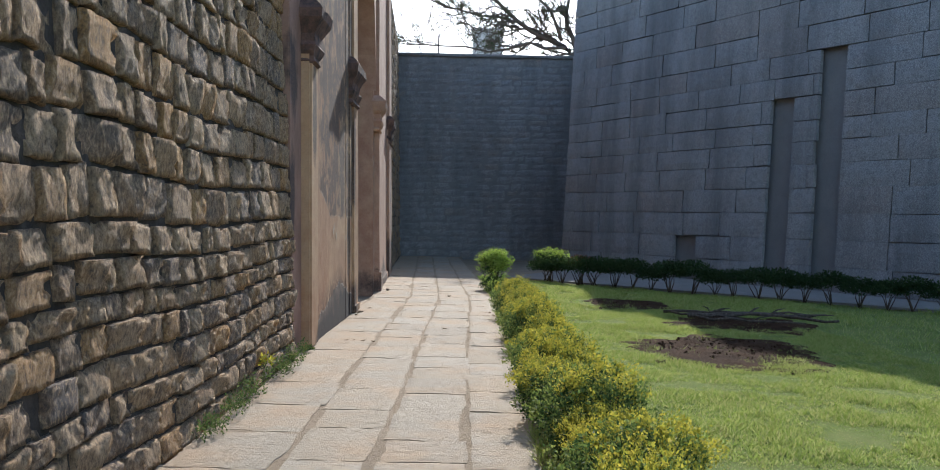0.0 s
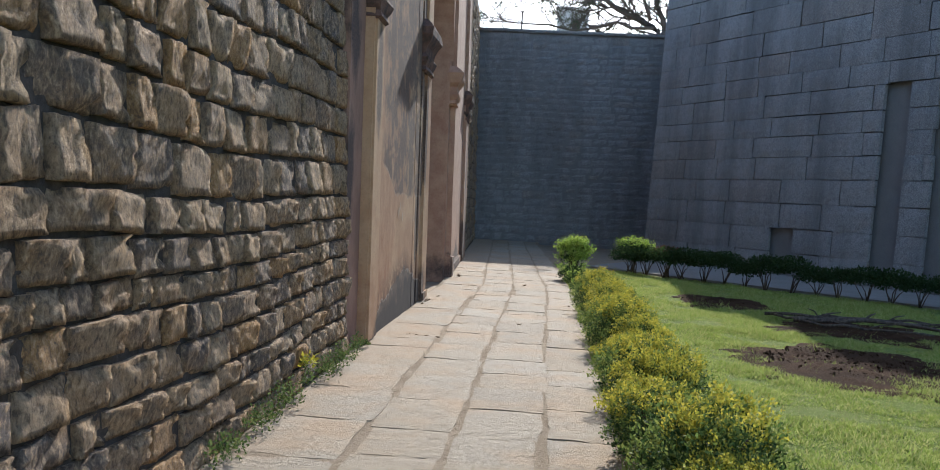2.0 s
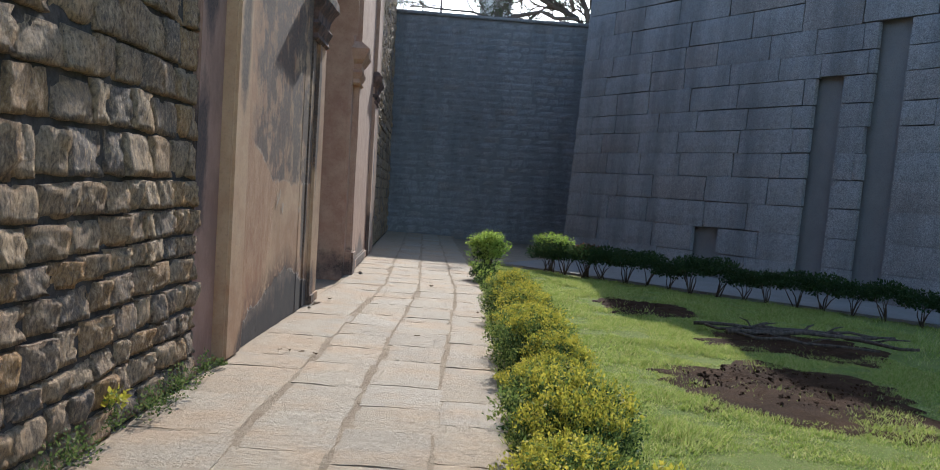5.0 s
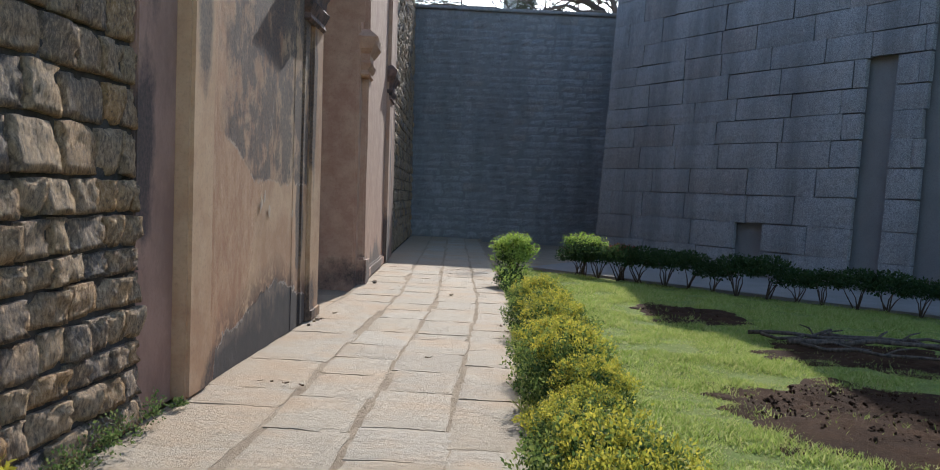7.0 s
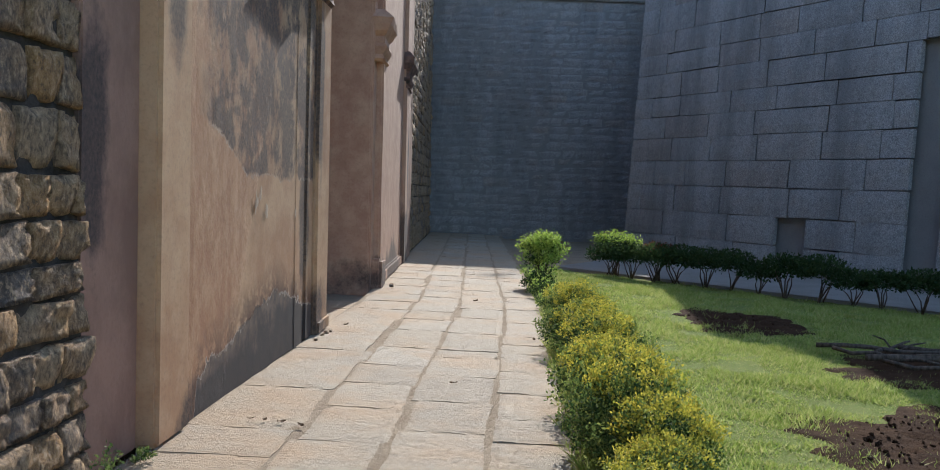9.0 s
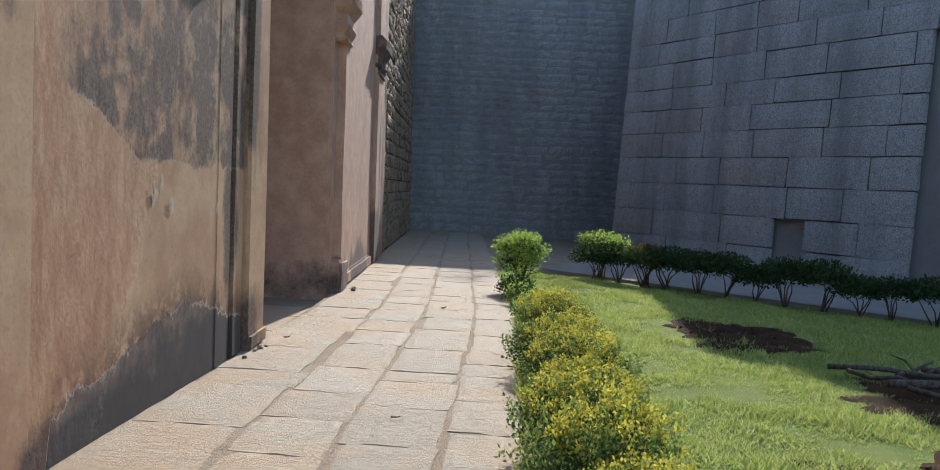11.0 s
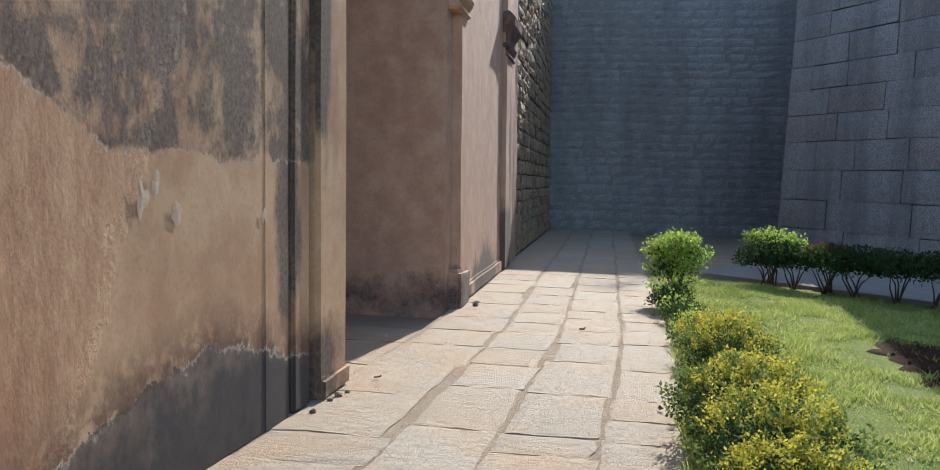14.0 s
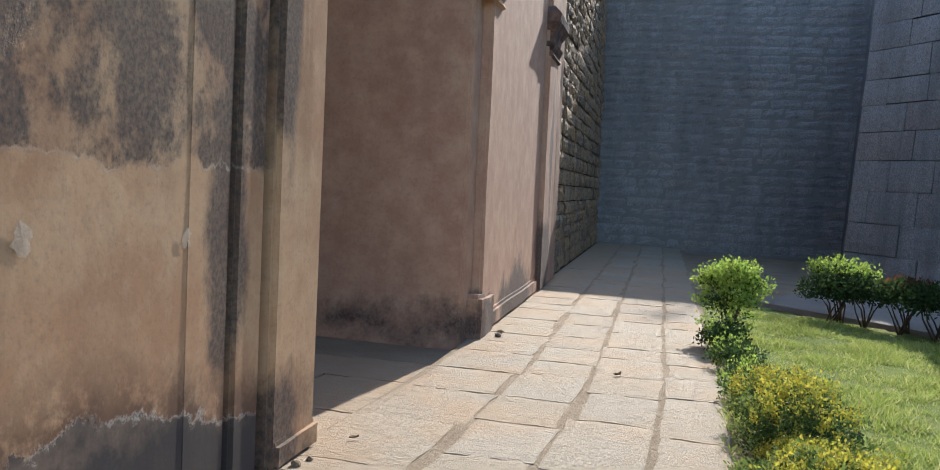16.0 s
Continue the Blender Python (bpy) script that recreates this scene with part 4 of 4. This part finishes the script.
def bare_tree(x, y, seed):
    """A spreading, thinly leaved tree: trunk, main limbs, and fine twigs with small leaves."""
    r = random.Random(seed)
    ob = empty("tree", x, y, 0, "spreading nearly bare tree with fine twigs behind the end wall", "tree")
    trunk, twigs = bmesh.new(), bmesh.new()
    tube(trunk, [Vector((1.2, 0, 0)), Vector((0.9, 0, 5)), Vector((0.3, 0, 9.2)), Vector((-0.2, 0, 9.7))], [0.55, 0.42, 0.36, 0.28], 10)
    part("trunk", bm_mesh("trunk", trunk, M_BARK, True), ob)
    tips = []

    def sprout(pts, rad, length, depth):
        for _ in range(12 if depth == 0 else 6):
            k = r.randint(1, len(pts) - 1)
            p = pts[k - 1].lerp(pts[k], r.random())
            d = ((pts[k] - pts[k - 1]).normalized() + Vector((r.gauss(0, 0.6), r.gauss(0, 0.6), r.gauss(0.1, 0.6)))).normalized()
            q = [p]
            for _ in range(4):
                d = (d + Vector((r.gauss(0, 0.22), r.gauss(0, 0.22), r.gauss(0.0, 0.22)))).normalized()
                q.append(q[-1] + d * length * r.uniform(0.6, 1.3) / 4)
            tube(twigs, q, [rad * (1 - 0.18 * i) for i in range(5)], 4)
            if depth > 0:
                tips.extend(q[1:])
            if depth < 2:
                sprout(q, rad * 0.6, length * 0.55, depth + 1)

    for ends, rad in ((((-0.1, 9.6), (-1.2, 10.4), (-2.9, 11.2), (-4.6, 12.6), (-5.6, 13.8)), 0.17), (((-0.5, 9.9), (-2.2, 10.1), (-4.2, 9.7), (-6.4, 9.9), (-8.2, 10.0)), 0.09),
                      (((0.1, 9.6), (-0.4, 11.0), (-0.3, 12.6), (-0.9, 14.2)), 0.15), (((-0.7, 10.2), (-1.3, 11.6), (-2.4, 13.2), (-3.0, 14.6)), 0.10),
                      (((-2.9, 11.2), (-4.6, 11.3), (-6.4, 11.9), (-8.0, 12.4)), 0.07), (((0.3, 9.4), (1.6, 10.8), (2.6, 13.0)), 0.18), (((-4.6, 12.6), (-6.6, 12.9), (-8.6, 13.6)), 0.06),
                      (((-1.2, 10.4), (-2.2, 10.9), (-3.8, 10.6), (-5.4, 10.8)), 0.06)):
        pts = [Vector((px, r.gauss(0, 0.3), pz)) for px, pz in ends]
        fine = []
        for a, c in zip(pts[:-1], pts[1:]):
            fine += [a, a.lerp(c, 0.5) + Vector((r.gauss(0, 0.09), 0, r.gauss(0, 0.09)))]
        fine.append(pts[-1])
        bm = bmesh.new()
        tube(bm, fine, [rad * (1 - 0.75 * k / (len(fine) - 1)) for k in range(len(fine))], 7)
        part("limb", bm_mesh("limb", bm, M_BARK, True), ob)
        sprout(fine, max(0.035, rad * 0.4), 2.0, 0)
    tagged(part("twig_crown", bm_mesh("twig_crown", twigs, M_BARK), ob), kind="stuff")
    t = np.array([tuple(p) for p in tips])
    rr = np.random.default_rng(seed)
    c = np.repeat(t, 2, axis=0)
    c = c + rr.normal(0, 0.08, c.shape)
    ax = rr.normal(size=c.shape)
    ax /= np.linalg.norm(ax, axis=1)[:, None]
    sd = np.cross(ax, rr.normal(size=c.shape))
    sd /= np.linalg.norm(sd, axis=1)[:, None]
    s = rr.uniform(0.02, 0.05, (len(c), 1))
    v = np.stack([c, c + ax * s + sd * s * 0.4, c + ax * 2 * s, c + ax * s - sd * s * 0.4], 1).reshape(-1, 3)
    part("leaf_crown", fast_mesh("leaf_crown", v, np.arange(len(c) * 4).reshape(-1, 4), M_LEAF), ob, "sparse small leaves")
    return ob


far_tree = bare_tree(5.8, 56.0, 21)
far_tree.matrix_basis = pose(5.8, 56.0, -0.27) @ Matrix.Diagonal((1.18, 1.18, 1.18, 1))


# ---- grass ----
def grass_field(name, count, box, height, seed, label):
    r = np.random.default_rng(seed)
    x = r.uniform(box[0], box[1], count)
    y = r.uniform(box[2], box[3], count)
    keep = np.ones(count, bool)
    for px, py, rx, ry in PATCHES:
        d = ((x - px) / rx) ** 2 + ((y - py) / ry) ** 2
        keep &= (d > 0.35 + 0.9 * r.random(count)) | (r.random(count) < 0.05)
    keep &= (x + y < 26.2 + r.normal(0, 0.12, count))
    x, y = x[keep], y[keep]
    dens = np.array([noise.noise(Vector((a * 1.6, b * 1.6, 2))) for a, b in zip(x, y)])
    keep = r.random(len(x)) < 0.9 + 0.5 * dens
    x, y, dens = x[keep], y[keep], dens[keep]
    dens += 0.5 * np.array([noise.noise(Vector((a * 5.5, b * 5.5, 6))) for a, b in zip(x, y)])
    n = len(x)
    bx = np.array([bend(q) for q in y])
    z = np.array([lawn_height(a, b) for a, b in zip(x, y)]) - 0.005
    c = np.stack([x + bx, y, z], 1)
    h = height * r.uniform(0.45, 1.25, n) * np.maximum(0.3, 1 + 1.8 * dens)
    a = r.uniform(0, 6.283, n)
    w = np.stack([np.cos(a), np.sin(a), np.zeros(n)], 1) * (0.0055 * r.uniform(0.7, 1.5, n))[:, None]
    lean = np.stack([r.normal(0, 0.7, n), r.normal(0, 0.7, n), np.ones(n)], 1) * h[:, None]
    v = np.stack([c - w, c + w, c + lean], 1).reshape(-1, 3)
    me = fast_mesh(name, v, np.arange(n * 3).reshape(n, 3), M_GRASS)
    return tagged(new(name, me), label, "grass", kind="stuff")


grass_field("grass", 260000, (0.95, 5.2, 4.0, 16.0), 0.034, 1, "short green lawn grass with bright tufts")
grass_field("grass", 130000, (0.9, 6.5, 16.0, 25.5), 0.045, 2, "short green lawn grass near the corner shrub")
grass_field("grass", 14000, (0.47, 0.72, -2.0, 21.5), 0.06, 5, "thin wild grass at the foot of the golden hedge")
grass_field("grass", 40000, (5.2, 12.5, 4.0, 21.0), 0.06, 3, "short lawn grass in the shade of the bastion")
grass_field("grass", 40000, (0.95, 12.5, -8.0, 4.0), 0.06, 4, "short lawn grass beside the start of the lane")


# ---- masonry, block by block ----
rough = [hewn_shape(10 + k, 12, 8) for k in range(20)]
coarse = [stone_shape(40 + k, 3, 3, 0.02, 0.025, 0.05) for k in range(8)]
square = [stone_shape(70 + k, 4, 3, 0.006, 0.006, 0.006, fill=0.988) for k in range(8)]
ashlar = [stone_shape(90 + k, 3, 3, 0.012, 0.014, 0.03, fill=0.98) for k in range(8)]
R = rng
COURSES = (0.17, 0.18, 0.15, 0.20, 0.19, 0.15, 0.19, 0.20, 0.28, 0.26, 0.24, 0.30, 0.26, 0.30, 0.24, 0.28, 0.30, 0.26)
lay_stones(wall_south, (-1.795, 3.2, 0), (0, 1, 0), 0.062, 7.12, COURSES, (0.17, 0.42), rough, (M_STONE, M_STONE_J), 300, (-0.006, 0.018), wander=0.061, tight=0.975, soft=True)
lay_stones(wall_south, (-1.795, -4.0, 0), (0, 1, 0), 0.062, 7.2, COURSES, (0.25, 0.6), coarse, (M_STONE, M_STONE_J), 0, (-0.01, 0.03))
north_rows = [float(q) for q in R.uniform(0.2, 0.32, 32)]
tilted = Vector((-0.045, 1, 0)).normalized()
lay_stones(wall_beyond, (-1.88 + bend(26.5), 26.52, 0), tilted, 0.03, 12.5, north_rows, (0.25, 0.5), coarse, (M_STONE, M_STONE_J), 0, (0.0, 0.05))
far_rows = [float(q) for q in R.uniform(0.22, 0.30, 31)]
lay_stones(wall_far, (-3.2, FAR_Y + 0.06, 0), (1, 0, 0), 0.0, 8.2, [q for q in far_rows][:30], (0.3, 0.7), ashlar, (M_BLOCK, M_BLOCK_J), 300, (0.0, 0.02), wander=0.05, tight=0.98)
block_rows = [float(q) for q in R.uniform(0.50, 0.66, 15)]
lay_stones(bastion, (BX, BY, 0), DIAG, 0.045, 19.0, block_rows, (0.6, 1.2), square, (M_BLOCK, M_BLOCK_J), 290, (0.0, 0.008), tight=0.995,
           gaps=((5.4, 6.25, 0.2, 1.0), (8.68, 9.42, 0.2, 4.9), (10.15, 10.9, 0.2, 5.6)))


# ---- paving ----
def slab_mesh(seed):
    r = np.random.default_rng(seed)
    off = Vector(r.uniform(-30, 30, 3))
    nu, nv = 9, 9
    verts, faces = [], []
    for j in range(nv + 1):
        for i in range(nu + 1):
            u, v = i / nu - 0.5, j / nv - 0.5
            e = max(abs(2 * u), abs(2 * v))
            wob = noise.noise_vector(off + Vector((u * 3, v * 3, 2))) * 0.04 + noise.noise_vector(off + Vector((u * 11, v * 11, 2))) * 0.014
            zz = 0.005 * noise.noise(off + Vector((u * 4, v * 4, 0))) + 0.004 * noise.noise(off + Vector((u * 5, v * 16, 6))) - (0.004 if e > 0.99 else 0.0)
            verts.append((u + wob.x * e, v + wob.y * e, zz))
    front = len(verts)
    ring = list(range(nu + 1)) + [j * (nu + 1) + nu for j in range(1, nv + 1)] + [nv * (nu + 1) + i for i in range(nu - 1, -1, -1)] + [j * (nu + 1) for j in range(nv - 1, 0, -1)]
    for q in ring:
        verts.append((verts[q][0], verts[q][1], -0.1))
    for j in range(nv):
        for i in range(nu):
            a = j * (nu + 1) + i
            faces.append((a, a + 1, a + nu + 2, a + nu + 1))
    for q in range(len(ring)):
        p = (q + 1) % len(ring)
        faces.append((ring[p], ring[q], front + q, front + p))
    return mesh_of("paving_slab", verts, faces, M_PAVING)


bed = bmesh.new()
rows = []
for k in range(60):
    yy = -8 + k * 0.82
    rows.append([bed.verts.new((xx + bend(yy), yy, -0.006 + 0.003 * noise.noise(Vector((xx * 2, yy, 0))))) for xx in (-1.84, -1.11, -0.55, 0.03, 0.62)])
for a, b in zip(rows[:-1], rows[1:]):
    for k in range(4):
        bed.faces.new((a[k], a[k + 1], b[k + 1], b[k]))
pavement = tagged(new("floor", bm_mesh("lane_bed", bed, M_JOINT, True)), "stone-paved lane with sandy joints between worn slabs", "paving", kind="structure")
slabs = [slab_mesh(200 + k) for k in range(12)]
COLUMNS = (((-1.80, -1.135), (7.74, 8.82, 9.9, 11.0, 11.6, 12.8, 13.95, 14.5, 15.55, 16.6, 17.56, 18.4)),
           ((-1.085, -0.575), (7.6, 8.56, 9.5, 10.43, 11.4, 12.3, 13.1, 13.88, 14.82, 15.96, 16.8, 17.57, 18.5)),
           ((-0.525, 0.005), (7.5, 8.36, 9.16, 9.85, 10.6, 11.75, 12.6, 13.55, 14.4, 14.8, 15.9, 17.12, 18.0, 18.78)),
           ((0.055, 0.50), (7.6, 8.51, 9.45, 10.19, 11.06, 11.6, 12.19, 13.0, 13.87, 14.78, 15.3, 15.85, 16.9, 18.14)))
for (x0, x1), joints in COLUMNS:
    cuts = list(joints)
    while cuts[0] > -6:
        cuts.insert(0, cuts[0] - float(rng.uniform(0.55, 1.05)))
    while cuts[-1] < 38.6:
        cuts.append(cuts[-1] + float(rng.uniform(0.55, 1.05)))
    for y, y_end in zip(cuts[:-1], cuts[1:]):
        ln = y_end - y
        yc = y + ln / 2
        ob = new("paving_slab", slabs[int(rng.integers(12))])
        ob.parent = pavement
        jit = float(rng.normal(0, 0.012))
        ob.matrix_basis = pose((x0 + x1) / 2 + bend(yc) + jit, yc, 0.002 + float(rng.normal(0, 0.0012)), float(rng.normal(0, 0.12)), float(rng.normal(0, 0.15)), 2.6 if yc > 18.5 else float(rng.normal(0, 0.5))) @ Matrix.Diagonal((x1 - x0 + float(rng.normal(0, 0.015)), ln - 0.014, 1, 1))
# slabs of the passage through the gate
for px, py, sx, sy in ((-2.1, 16.3, 0.75, 1.0), (-2.15, 17.35, 0.8, 1.05), (-2.2, 18.3, 0.85, 0.8), (-2.95, 16.5, 0.85, 1.2), (-3.0, 17.9, 0.8, 1.5), (-3.85, 17.2, 0.85, 2.4)):
    ob = new("paving_slab", slabs[int(rng.integers(8))])
    ob.parent = pavement
    ob.matrix_basis = pose(px, py, -0.065) @ Matrix.Diagonal((sx, sy, 1, 1))


# ---- litter on the lane ----
def dry_leaf(x, y, size, turn, seed):
    r = random.Random(seed)
    bm = bmesh.new()
    mids, lefts, rights = [], [], []
    for k in range(5):
        t = k / 4
        w = size * 0.32 * math.sin(math.pi * min(0.98, t + 0.06))
        lift = 0.006 + size * 0.35 * (t - 0.45) ** 2
        mids.append(bm.verts.new((size * (t - 0.5), 0, lift)))
        lefts.append(bm.verts.new((size * (t - 0.5), w, lift + size * r.uniform(0.05, 0.2))))
        rights.append(bm.verts.new((size * (t - 0.5), -w, lift + size * r.uniform(0.05, 0.2))))
    for k in range(4):
        bm.faces.new((mids[k], mids[k + 1], lefts[k + 1], lefts[k]))
        bm.faces.new((mids[k + 1], mids[k], rights[k], rights[k + 1]))
    ob = tagged(new("dry_leaf", bm_mesh("dry_leaf", bm, M_DRY, True)), "curled dry brown leaf lying on the paving", "leaf", "fallen leaves")
    ob.matrix_basis = pose(x, y, 0.008, 0, 0, turn)


for k, args in enumerate(((-0.36, 18.75, 0.10, 60), (-1.25, 11.72, 0.05, 10), (-1.36, 11.75, 0.05, 80), (-1.12, 11.66, 0.06, 140), (-1.45, 11.76, 0.04, 30), (-0.3, 13.2, 0.06, 20), (0.35, 15.6, 0.07, 100), (0.42, 15.2, 0.06, 10), (-1.6, 15.95, 0.06, 45))):
    dry_leaf(*args, 1200 + k)


def pebble(x, y, size, seed):
    bm = bmesh.new()
    bmesh.ops.create_icosphere(bm, subdivisions=2, radius=size)
    for v in bm.verts:
        v.co *= 1 + 0.35 * noise.noise(v.co / size + Vector((seed, 0, 0)))
        v.co.z *= 0.7
    ob = tagged(new("rubble_stone", bm_mesh("rubble_stone", bm, M_STONE)), "small grey stone at the foot of the gate pier", "stone", "loose rubble")
    ob.matrix_basis = pose(x, y, size * 0.55)


for k, (px, py, ps) in enumerate(((-1.69, 15.35, 0.028), (-1.70, 15.22, 0.02), (-1.67, 15.48, 0.018), (-1.66, 20.15, 0.035), (-1.69, 20.4, 0.03), (-1.7, 14.9, 0.02))):
    pebble(px, py, ps, k)
